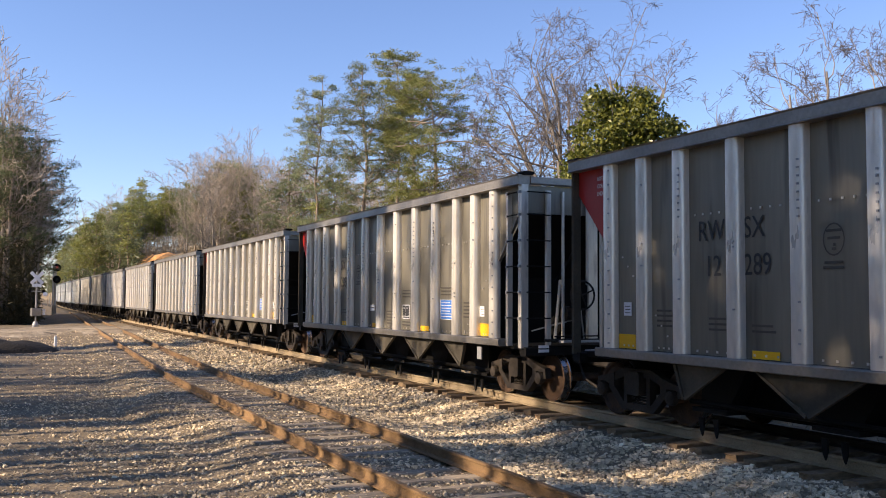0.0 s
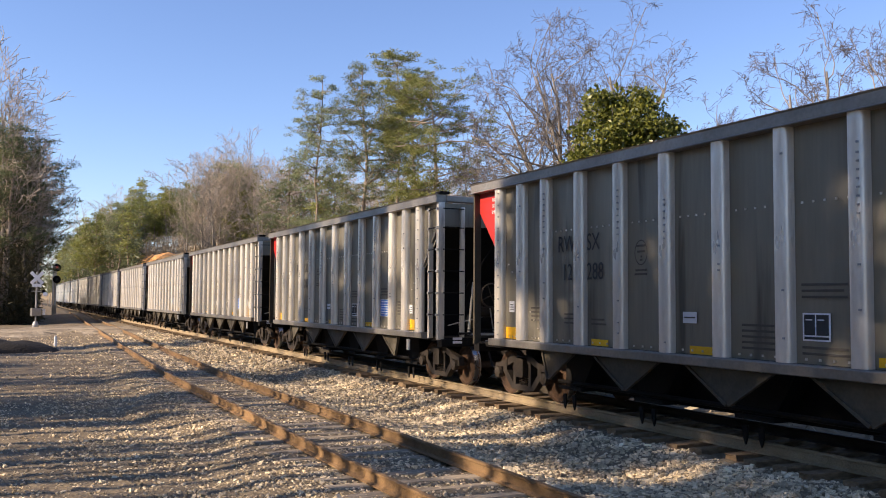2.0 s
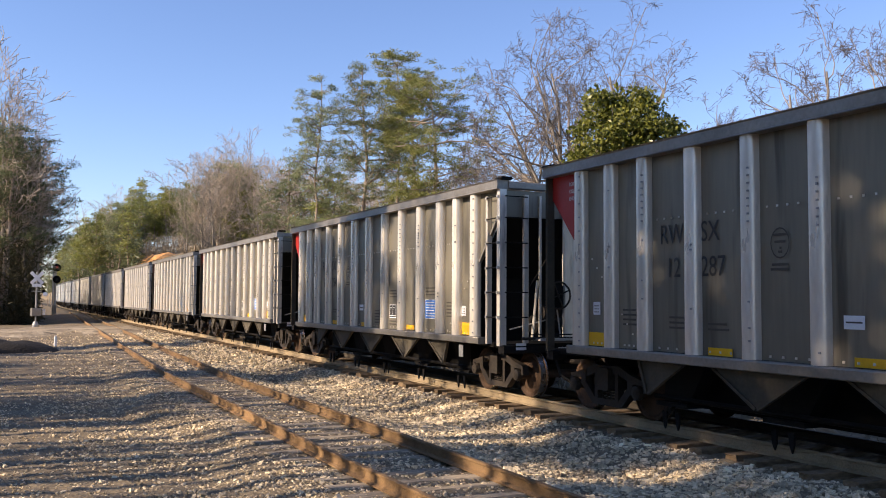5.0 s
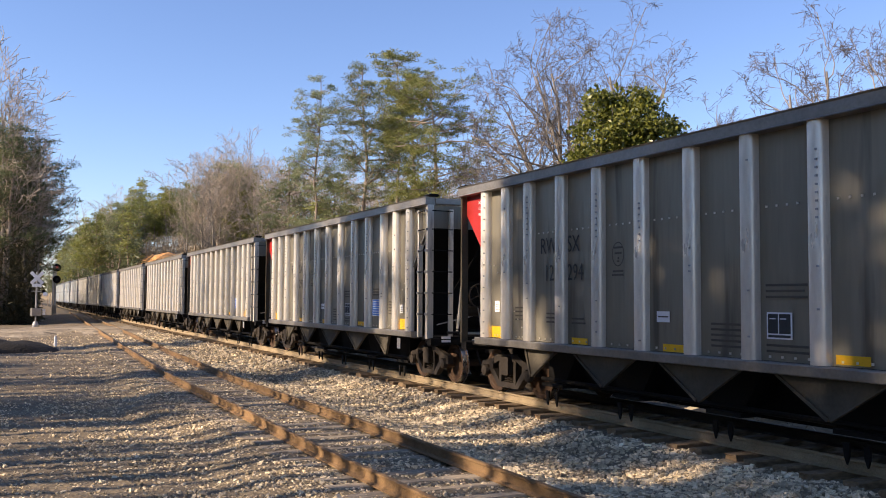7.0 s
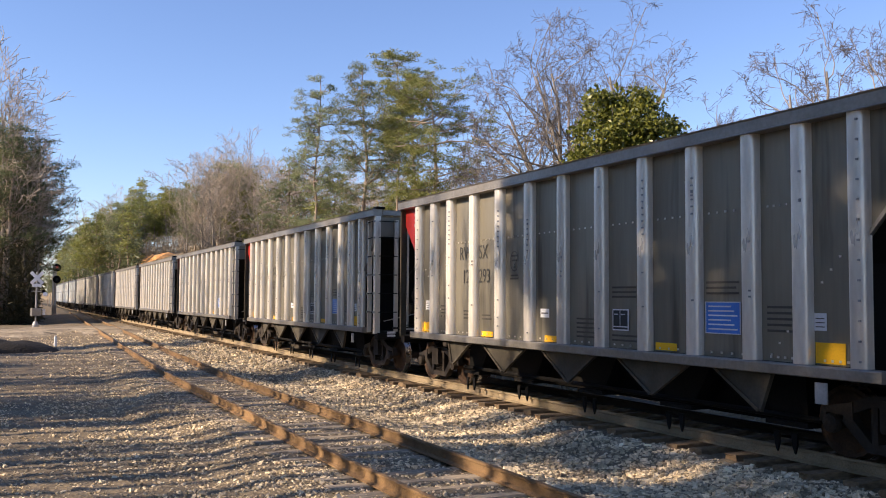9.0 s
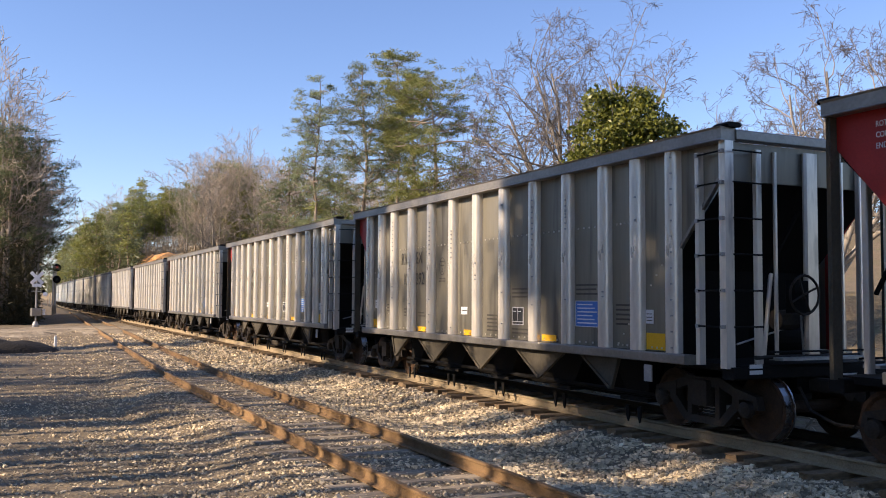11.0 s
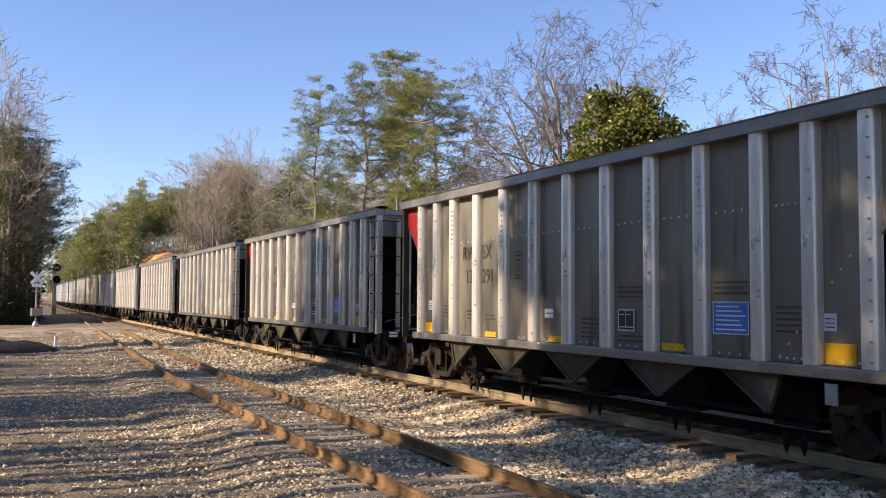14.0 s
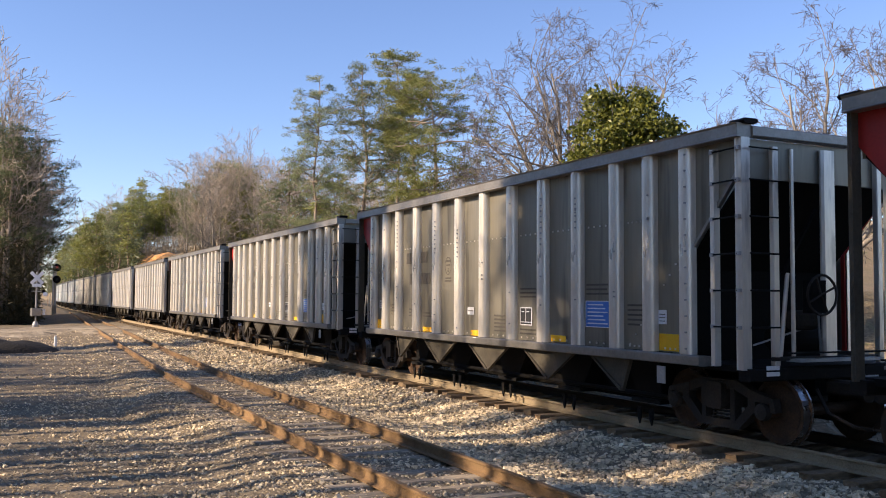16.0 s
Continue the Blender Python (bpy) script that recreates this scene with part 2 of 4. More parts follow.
def ground_z(x, y):
    """Height of the ground: low yard, bank up to the siding, ballast shoulders, ditch, wooded hill behind the main line."""
    x, y = np.asarray(x, float), np.asarray(y, float)
    sy = np.minimum(siding_y(x), MAIN_Y)
    q = np.abs(y - sy)
    rough = 0.06 * np.sin(x * 0.31 + 0.7 * y) * np.cos(0.23 * y) + 0.05 * np.sin(x * 0.83 - 0.75 * y + 1.0 + 0.8 * np.sin(0.5 * y)) + 0.025 * np.sin(1.3 * x + 0.5) * np.sin(1.1 * y)
    drop = 0.56 * (0.35 + 0.65 * step(4, 16, -x)) * (1 - 0.75 * step(50, 64, -x))
    z = -0.322 - np.where(y < sy, drop * step(1.3, 4.1, q + 0.25 * np.sin(x * 0.7)), 0.09 * step(1.2, 2.2, q)) + rough * step(1.1, 2.3, q)
    bed = 1 - step(1.2, 2.9, np.abs(y - main_y(np.maximum(x, -420))) + 0.10 * np.sin(x * 1.7) + 0.06 * np.sin(x * 4.1))
    z = np.maximum(z, -0.46 + 0.27 * bed)
    z = z - 0.35 * step(13.4, 15.0, y)
    y0 = np.where(x < -90, 3.66 + main_y(np.maximum(x, -420)), 14.0 + (x + 90) * 0.6)
    y0 = np.minimum(y0, 48.0)
    hill = (3.5 + 6.0 * step(105, 135, -x)) * step(0, 10, y - y0) + 10 * step(15, 110, y - y0) * step(40, 90, -x)
    return z + hill - 0.6 * step(5, 30, -y)


def spaced(lo, a, b, hi, fine, grow):
    """Grid lines: fine between a and b, wider and wider outside."""
    g = list(np.arange(a, b, fine))
    s, p = fine, a
    left = []
    while p > lo:
        s *= grow
        p -= s
        left.append(p)
    s, p = fine, g[-1]
    while p < hi:
        s *= grow
        p += s
        g.append(p)
    return np.array(left[::-1] + g)


gx = spaced(-2600, -34, 2, 2600, 0.18, 1.06)
gy = spaced(-2600, -2, 9.6, 2600, 0.14, 1.06)
GX, GY = np.meshgrid(gx, gy, indexing="ij")
rng = np.random.default_rng(3)
GZ = ground_z(GX, GY) + rng.normal(0, 0.012, GX.shape) * (np.abs(GX) < 60)
ni, nj = GX.shape
idx = np.arange(ni * nj).reshape(ni, nj)
quads = np.stack([idx[:-1, :-1], idx[1:, :-1], idx[1:, 1:], idx[:-1, 1:]], -1).reshape(-1, 4)
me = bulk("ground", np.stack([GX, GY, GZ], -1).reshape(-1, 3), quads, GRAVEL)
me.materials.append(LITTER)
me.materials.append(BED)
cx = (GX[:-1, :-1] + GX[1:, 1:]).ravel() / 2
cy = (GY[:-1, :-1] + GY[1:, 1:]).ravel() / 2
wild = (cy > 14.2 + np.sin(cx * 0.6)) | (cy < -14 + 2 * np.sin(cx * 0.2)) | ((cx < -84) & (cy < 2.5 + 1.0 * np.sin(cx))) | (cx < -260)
# the shade-dark bed runs from between the rails to past the far shoulder
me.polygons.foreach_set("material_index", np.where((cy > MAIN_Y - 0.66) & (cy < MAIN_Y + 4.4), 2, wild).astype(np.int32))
me.shade_smooth()
tagged(new("ground", me), "tan gravel yard beside the tracks, leaf litter on the wooded hill", "ground", kind="structure")


def stones(name, count, xr, yr, size, seed, label):
    """Loose stones lying on the ground: squashed, cut cubes, each its own shape."""
    r = np.random.default_rng(seed)
    x = xr[0] + (xr[1] - xr[0]) * r.random(count) ** 0.62
    y = r.uniform(yr[0], yr[1], count)
    keep = np.ones(count, bool)
    line = siding_y(x)
    for k in (-1, 1):
        keep &= np.abs(y - (line + k * HALF)) > 0.10 + 0.6 * size
    keep &= (np.abs(y - line) > 1.0) | (r.random(count) < 0.8)     # thinner between the rails
    keep &= y < 8.90 + 0.25 * r.random(count) + 0.12 * np.sin(x * 2.1)
    keep &= r.random(count) < 0.78 + 0.3 * np.sin(x * 0.8 + y)
    keep &= (r.random(count) > step(-7, -1.5, x)) & (r.random(count) < step(yr[0], yr[0] + 1.5, y) + (yr[0] > 0))
    keep &= r.random(count) < 0.30 + 0.70 * step(0.3, 2.6, y)       # the yard itself is trodden fine
    x, y = x[keep], y[keep]
    n = len(x)
    s = size * np.exp(r.normal(0, 0.33, n))
    cube = np.array([(a, b, c) for a in (-1, 1) for b in (-1, 1) for c in (-1, 1)], float) * 0.5
    v = cube[None] * (1 + r.normal(0, 0.25, (n, 8, 3)))
    v *= (s[:, None] * np.stack([r.uniform(0.8, 1.3, n), r.uniform(0.7, 1.1, n), r.uniform(0.5, 0.85, n)], -1))[:, None, :]
    a, b = r.uniform(0, 6.28, n), r.normal(0, 0.4, n)
    ca, sa, cb, sb = np.cos(a), np.sin(a), np.cos(b), np.sin(b)
    vx, vy, vz = v[..., 0], v[..., 1], v[..., 2]
    vx, vz = vx * cb[:, None] - vz * sb[:, None], vx * sb[:, None] + vz * cb[:, None]
    vx, vy = vx * ca[:, None] - vy * sa[:, None], vx * sa[:, None] + vy * ca[:, None]
    z = ground_z(x, y) + s * 0.12
    v = np.stack([vx + x[:, None], vy + y[:, None], vz + z[:, None]], -1).reshape(-1, 3)
    f = np.array([(0, 1, 3, 2), (4, 6, 7, 5), (0, 4, 5, 1), (2, 3, 7, 6), (0, 2, 6, 4), (1, 5, 7, 3)])
    f = (np.arange(n)[:, None, None] * 8 + f[None]).reshape(-1, 4)
    tagged(new(name, bulk(name, v, f, STONE, True)), label, "gravel", kind="stuff")


stones("ballast", 56000, (-30, -1), (6.0, 9.5), 0.033, 5, "loose pale crushed stone ballast between the two tracks")
stones("gravel", 60000, (-30, -1), (-1.5, 6.2), 0.024, 6, "loose tan crushed gravel lying along the siding")
stones("gravel", 9000, (-66, -30), (-6, 5.0), 0.035, 8, "loose tan gravel farther along the siding")
stones("ballast", 15000, (-66, -30), (5.0, 9.5), 0.048, 7, "loose pale crushed stone ballast farther along the tracks")


# ---------------------------------------------------------------- tracks
RAIL = [(-0.07, -0.17), (0.07, -0.17), (0.07, -0.158), (0.012, -0.135), (0.012, -0.045), (0.036, -0.03), (0.036, -0.005), (0.028, 0.0),
        (-0.028, 0.0), (-0.036, -0.005), (-0.036, -0.03), (-0.012, -0.045), (-0.012, -0.135), (-0.07, -0.158)]


def rail_geo(path):
    """A rail of flat-bottomed section along (x, y, z) points."""
    g = Geo()
    n = len(RAIL)
    vs = [(x, y + a, z + b) for x, y, z in path for a, b in RAIL]
    fs = [tuple(range(n)), tuple(range(len(vs) - 1, len(vs) - n - 1, -1))]
    for k in range(len(path) - 1):
        fs += [(k * n + q, (k + 1) * n + q, (k + 1) * n + (q + 1) % n, k * n + (q + 1) % n) for q in range(n)]
    return g.add(vs, fs)


SIDE_Z = -0.12
xs = list(np.arange(14, -34, -1.0)) + list(np.arange(-34, -150, -2.0))
main_line = tagged(new("main_line_track"), "main line track with dusty rails on creosoted wooden ties", "railway track", kind="structure")
siding = tagged(new("siding_track"), "old siding with rusty brown rails and half-buried ties", "railway track", kind="structure")
for k in (-1, 1):
    part("rail", rail_geo([(x, float(main_y(x)) + k * HALF, RAIL_Z) for x in (60, 0, -60, *range(-150, -430, -15))]), RAILDUST if k < 0 else FAR_RAIL, main_line, "dusty tan steel rail" if k < 0 else "steel rail darkened for the shade under the cars")
    wob = [(x, float(siding_y(x)) + k * HALF + 0.012 * math.sin(x * 0.55 + k), SIDE_Z + 0.012 * math.sin(x * 0.43 + 2 * k)) for x in xs]
    wob = [p for p in wob if p[1] < MAIN_Y + k * HALF - 0.08]
    part("rail", rail_geo(wob), RUST, siding, "rusty brown steel rail")



def tie_meshes(name, material):
    """Three hewn ties, 2.6 m long, with worn uneven edges."""
    out = []
    r = np.random.default_rng(12)
    for q in range(3):
        g = Geo()
        w, n = 0.115, 7
        vs = []
        for a in range(n):
            y = -1.3 + 2.6 * a / (n - 1)
            for sx, z in ((-1, -0.17), (-1, -0.02), (-0.86, 0.0), (0.86, 0.0), (1, -0.02), (1, -0.17)):
                vs.append((sx * w + r.normal(0, 0.006), y + (r.normal(0, 0.015) if a in (0, n - 1) else 0), z + r.normal(0, 0.004)))
        fs = [tuple(range(6)), tuple(range(6 * n - 1, 6 * n - 7, -1))]
        for a in range(n - 1):
            fs += [(6 * a + b, 6 * a + 6 + b, 6 * a + 6 + (b + 1) % 6, 6 * a + (b + 1) % 6) for b in range(6)]
        me = g.add(vs, fs).mesh(name)
        me.materials.append(material)
        out.append(me)
    return out


def lay_ties(track, meshes, material, x0, count, gap, zt, cy, seed):
    r = np.random.default_rng(seed)
    for q in range(count):
        x = x0 - gap * q + r.normal(0, 0.03)
        yy = float(cy(x))
        if yy > MAIN_Y - 0.2 and cy is siding_y:
            break
        ob = part("tie", meshes[q % 3], material, track)
        ob.matrix_basis = Matrix.Translation((x, yy + r.normal(0, 0.07), zt + r.normal(0, 0.008))) @ Matrix.Rotation(r.normal(0, 0.025), 4, "Z")


lay_ties(main_line, tie_meshes("tie", TIE), TIE, 6.0, 200, 0.53, RAIL_Z - 0.168, lambda x: MAIN_Y, 14)
lay_ties(siding, tie_meshes("tie", OLDTIE), OLDTIE, 6.0, 150, 0.56, SIDE_Z - 0.187, siding_y, 15)
# ---------------------------------------------------------------- hopper cars
HX, HY = 7.20, 1.55                      # half length between corner posts, half width
RIBS = [-6.15, -5.31, -4.46, -3.37, -2.26, -1.13, 0.0, 1.13, 2.26, 3.37, 4.46, 5.31, 6.15]
SILL, EAVE, TOP = 1.25, 4.19, 4.38
SHEET = 1.50                             # half width over the side sheets
RUNGS = [1.66, 2.15, 2.64, 3.13, 3.62, 4.05]


def rib_mesh():
    g = Geo()
    prof = [(-0.118, 0.0), (-0.113, -0.135), (-0.104, -0.150), (-0.085, -0.155), (-0.03, -0.155), (0.015, -0.152), (0.048, -0.138), (0.072, -0.112), (0.086, -0.075), (0.093, -0.03), (0.095, 0.0)]
    n = len(prof)
    g.add([(x, y, z) for z in (SILL, EAVE) for x, y in prof], [(q, q + 1, q + n + 1, q + n) for q in range(n - 1)])
    return g.mesh("rib", smooth=True)


def lettering(words, size, x, z, parent, material, name="lettering"):
    """Painted letters lying 3 mm proud of the near side sheet."""
    cu = bpy.data.curves.new("letters", "FONT")
    cu.body, cu.size, cu.extrude = words, size, 0.001
    cu.resolution_u = 3
    tmp = new("letters", cu)
    tmp.data.space_character = 1.0
    bpy.context.view_layer.update()
    me = bpy.data.meshes.new_from_object(tmp)
    bpy.data.objects.remove(tmp)
    w = max(v.co.x for v in me.vertices) - min(v.co.x for v in me.vertices)
    me.materials.clear()
    me.materials.append(material)
    me.transform(Matrix.Diagonal((0.80, 1, 1, 1)))
    me.transform(Matrix.Rotation(radians(90), 4, "X"))
    me.transform(Matrix.Translation((x, -SHEET - 0.004, z)))
    ob = new(name, me)
    ob.parent = parent
    return ob


def plate(name, x0, x1, z0, z1, material, parent, y=-SHEET, t=0.006, label=""):
    return part(name, Geo().box(x0, x1, y - t, y - 0.001, z0, z1), material, parent, label)


def wheelset_geo():
    g = Geo()
    for s in (-1, 1):
        prof = [(0.10, -0.07), (0.17, -0.06), (0.36, -0.035), (0.40, -0.06), (0.448, -0.06), (0.455, 0.055), (0.485, 0.06), (0.485, 0.085), (0.40, 0.085), (0.36, 0.02), (0.17, 0.07), (0.10, 0.08)]
        g.lathe([(r, -s * 0.0 + (a if s < 0 else -a) + s * 0.755) for r, a in prof], (0, 0, 0), n=22)
    g.tube((0, -1.05, 0), (0, 1.05, 0), 0.085, n=12)
    return g


def hopper_car(detail=True):
    car = new("hopper_car")
    rib = rib_mesh()
    for s in (-1, 1):
        # side sheets between ribs, slightly dished
        for a, b in zip(RIBS[:-1], RIBS[1:]):
            m_ = (a + b) / 2
            g = Geo().prism([(a, 0), (m_, 0.012), (b, 0), (b, 0.03), (a, 0.03)], 2, SILL, EAVE)
            ob = part("side_sheet", g, ALU, car)
            ob.matrix_basis = Matrix.Translation((0, s * SHEET, 0)) @ Matrix.Diagonal((1, -s, 1, 1))
        for e in (-1, 1):
            tri = [(e * 6.15, SILL), (e * 6.22, SILL), (e * 6.22, 2.74), (e * 7.17, 3.80), (e * 7.17, EAVE), (e * 6.15, EAVE)]
            g = Geo().prism(tri, 1, s * SHEET, s * (SHEET - 0.03))
            part("corner_sheet", g, RED if (e * s > 0) else ALU, car, "red painted corner sheet" if e * s > 0 else "")
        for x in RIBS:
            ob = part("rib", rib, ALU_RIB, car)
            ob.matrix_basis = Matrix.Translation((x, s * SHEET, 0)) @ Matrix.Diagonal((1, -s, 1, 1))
        part("top_chord", Geo().box(-HX - 0.05, HX + 0.05, s * 1.42, s * 1.67, EAVE, TOP, 0.025), CHORD, car, "dull grey top chord")
        g = Geo().prism([(s * 1.44, 1.24), (s * 1.66, 1.245), (s * 1.675, 1.23), (s * 1.67, 1.115), (s * 1.62, 1.10), (s * 1.44, 1.10)], 0, -6.47, 6.47)
        part("side_sill", g, CHORD, car, "grey side sill")
        for e in (-1, 1):
            ladder = e * s < 0              # ladders stand at two corners only
            w = 0.062 if ladder else 0.030
            # posts without a ladder get a dark colour, for the shade they stand in
            part("corner_post", Geo().box(e * HX - w, e * HX + w, s * 1.48, s * 1.60, 1.10, EAVE, 0.015), ALU_RIB if ladder else HOPPER, car)
            if ladder:
                part("ladder_stile", Geo().box(e * 6.67 - 0.04, e * 6.67 + 0.04, s * 1.50, s * 1.58, 1.12, 4.1, 0.012), ALU_RIB, car)
            part("end_stile", Geo().box(e * HX - 0.03, e * HX + 0.06, s * 1.00 - 0.05, s * 1.00 + 0.05, 1.15, 4.1, 0.012), ALU_RIB, car)
            part("thin_post", Geo().box(e * HX - 0.03, e * HX + 0.02, s * 0.65 - 0.025, s * 0.65 + 0.025, 1.20, 4.1, 0.01), ALU_RIB, car)
            if ladder:
                part("edge_flange", Geo().prism([(e * 6.22, 2.74), (e * 7.17, 3.80), (e * 7.17, 3.87), (e * 6.22, 2.81)], 1, s * (SHEET - 0.02), s * (SHEET + 0.035)), CHORD, car)
            if detail and ladder:
                bolts = Geo()
                for z in RUNGS:
                    part("rung", Geo().tube((e * 6.67, s * 1.60, z), (e * HX, s * 1.64, z), 0.013, n=6), BLACK, car)
                    bolts.box(e * 6.67 - 0.03, e * 6.67 + 0.03, s * 1.58, s * 1.615, z - 0.025, z + 0.025)
                    bolts.box(e * HX - 0.03, e * HX + 0.03, s * 1.60, s * 1.65, z - 0.025, z + 0.025)
                    part("rung", Geo().tube((e * (HX + 0.10), s * 1.00, z), (e * (HX + 0.12), s * 1.53, z), 0.013, n=6), BLACK, car)
                tagged(part("bolt_row", bolts, GALV, car), kind="stuff")
    for e in (-1, 1):
        part("end_sheet", Geo().box(min(e * 7.12, e * 7.17), max(e * 7.12, e * 7.17), -1.44, 1.44, 3.66, EAVE), ALU, car)
        part("end_chord", Geo().box(e * HX - 0.08, e * HX + 0.08, -1.42, 1.42, EAVE + 0.01, TOP - 0.03, 0.02), CHORD, car)
        part("end_post", Geo().box(e * HX - 0.03, e * HX + 0.06, -0.13, 0.13, 1.20, 4.12, 0.03), ALU_RIB, car, "broad bright centre post")
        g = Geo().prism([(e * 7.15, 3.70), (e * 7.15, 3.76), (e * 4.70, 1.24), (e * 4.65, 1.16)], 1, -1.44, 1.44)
        part("slope_sheet", g, COAL_SHADE, car, "black slope sheet, coal dirt and shade in its colour")
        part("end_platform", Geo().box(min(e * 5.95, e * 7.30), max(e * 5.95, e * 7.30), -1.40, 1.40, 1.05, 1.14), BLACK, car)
        part("bulkhead", Geo().box(e * 5.95 - 0.02, e * 5.95 + 0.02, -1.40, 1.40, 1.14, 2.46), COAL_SHADE, car)
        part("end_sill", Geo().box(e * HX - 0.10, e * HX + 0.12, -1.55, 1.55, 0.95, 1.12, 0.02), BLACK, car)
        part("diagonal_brace", Geo().tube((e * 7.10, -0.10, 3.30), (e * 7.12, -0.95, 2.10), 0.03, n=4), COAL_SHADE, car)
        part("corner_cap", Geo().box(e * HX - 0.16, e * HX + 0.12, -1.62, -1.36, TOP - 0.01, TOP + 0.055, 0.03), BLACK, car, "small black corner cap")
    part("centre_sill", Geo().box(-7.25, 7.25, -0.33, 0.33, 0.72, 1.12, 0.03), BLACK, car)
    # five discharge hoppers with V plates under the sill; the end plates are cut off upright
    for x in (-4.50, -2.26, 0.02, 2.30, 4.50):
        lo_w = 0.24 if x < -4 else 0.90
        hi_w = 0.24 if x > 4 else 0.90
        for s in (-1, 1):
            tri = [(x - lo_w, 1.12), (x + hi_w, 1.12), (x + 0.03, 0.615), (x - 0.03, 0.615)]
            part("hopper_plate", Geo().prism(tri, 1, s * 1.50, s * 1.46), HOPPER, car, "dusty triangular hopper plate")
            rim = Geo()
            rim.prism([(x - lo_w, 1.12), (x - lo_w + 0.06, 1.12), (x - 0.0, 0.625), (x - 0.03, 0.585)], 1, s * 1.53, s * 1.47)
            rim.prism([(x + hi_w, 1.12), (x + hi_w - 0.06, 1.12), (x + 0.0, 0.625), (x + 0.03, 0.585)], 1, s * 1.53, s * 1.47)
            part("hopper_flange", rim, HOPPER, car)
        if detail:
            for q in (-0.16, 0.14):
                tongue = [(x + q - 0.05, 0.30), (x + q + 0.05, 0.30), (x + q + 0.045, 0.13), (x + q + 0.01, 0.03), (x + q - 0.03, 0.12)]
                part("door_latch", Geo().prism(tongue, 1, -1.06, -1.03), BLACK, car, "dark steel door latch hanging by the rail")
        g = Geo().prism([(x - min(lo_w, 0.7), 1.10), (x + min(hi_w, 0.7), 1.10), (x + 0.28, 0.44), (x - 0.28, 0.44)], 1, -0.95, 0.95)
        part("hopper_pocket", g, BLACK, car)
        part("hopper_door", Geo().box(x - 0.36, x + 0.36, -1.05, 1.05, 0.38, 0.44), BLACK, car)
    # dark block added to close the view under the car
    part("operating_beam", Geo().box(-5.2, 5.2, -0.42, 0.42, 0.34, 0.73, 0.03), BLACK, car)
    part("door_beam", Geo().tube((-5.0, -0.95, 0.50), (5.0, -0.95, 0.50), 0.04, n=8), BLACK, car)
    # black plates added to stand for the shade behind the hoppers
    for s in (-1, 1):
        part("sill_web", Geo().box(-5.3, 5.3, min(s * 0.60, s * 0.63), max(s * 0.60, s * 0.63), 0.36, 1.08), COAL_SHADE, car, "added black plate standing for the shade behind the hoppers")
    # trucks
    frame_bars = ([(-0.62, 0.60), (-0.34, 0.70), (0.34, 0.70), (0.62, 0.60), (0.62, 0.74), (0.36, 0.84), (-0.36, 0.84), (-0.62, 0.74)],      # top member
                  [(-0.78, 0.50), (-0.40, 0.16), (0.40, 0.16), (0.78, 0.50), (0.66, 0.58), (0.34, 0.27), (-0.34, 0.27), (-0.66, 0.58)],        # bottom member
                  [(-0.34, 0.25), (-0.25, 0.25), (-0.25, 0.72), (-0.34, 0.72)], [(0.25, 0.25), (0.34, 0.25), (0.34, 0.72), (0.25, 0.72)],       # columns
                  [(-1.10, 0.46), (-1.06, 0.64), (-0.60, 0.74), (-0.60, 0.50), (-0.74, 0.50), (-0.74, 0.58), (-1.0, 0.58), (-1.0, 0.46)],
                  [(1.10, 0.46), (1.06, 0.64), (0.60, 0.74), (0.60, 0.50), (0.74, 0.50), (0.74, 0.58), (1.0, 0.58), (1.0, 0.46)])
    ws = wheelset_geo().mesh("wheelset")
    ws.materials.append(WHEEL), ws.materials.append(TREAD)
    for p in ws.polygons:
        r = math.hypot(p.center.x, p.center.z)
        n_ = p.normal
        p.material_index = 1 if (r > 0.40 and abs(n_.y) < 0.6) else 0
    spins = []
    for e in (-1, 1):
        truck = part("truck", Geo().box(-0.16, 0.16, -1.15, 1.15, 0.42, 0.80, 0.03), TRUCK, car, "greasy cast steel truck, colour darkened for shade")
        truck.matrix_basis = Matrix.Translation((e * 6.17, 0, RAIL_Z))
        for s in (-1, 1):
            g = Geo()
            for q, bar in enumerate(frame_bars):
                g.prism(bar, 1, s * (0.93 + 0.004 * q), s * (1.06 + 0.004 * q))
            part("side_frame", g, TRUCK, truck)
            for dx in (-0.12, 0, 0.12):
                g = Geo()
                for z in np.arange(0.29, 0.50, 0.045):
                    g.lathe([(0.045, -0.012), (0.06, 0.0), (0.045, 0.012)], (dx, s * 1.0, z), n=10, axis=2)
                part("spring", g, TRUCK, truck)
            for dx in (-0.89, 0.89):
                part("bearing_cap", Geo().lathe([(0.115, 0), (0.125, s * 0.04), (0.11, s * 0.10), (0.04, s * 0.12)], (dx, s * 1.04, 0.457), n=12), TRUCK, truck)
        for dx in (-0.89, 0.89):
            w = part("wheelset", ws, WHEEL, truck, "rusty wheels with polished treads on one axle")
            w.matrix_basis = Matrix.Translation((dx, 0, 0.457))
            spins.append(w)
        g = Geo().box(min(e * 7.25, e * 8.02), max(e * 7.25, e * 8.02), -0.11, 0.11, 0.74, 0.94, 0.03)
        g.box(min(e * 7.92, e * 8.085), max(e * 7.92, e * 8.085), -0.19, 0.19, 0.70, 0.99, 0.04)
        part("coupler", g, TRUCK, car)
        hose = Geo()
        pts = [(e * 7.30, -0.35, 0.82), (e * 7.50, -0.36, 0.52), (e * 7.85, -0.30, 0.38), (e * 8.07, -0.2, 0.36)]
        for a, b in zip(pts[:-1], pts[1:]):
            hose.tube(a, b, 0.025, n=6)
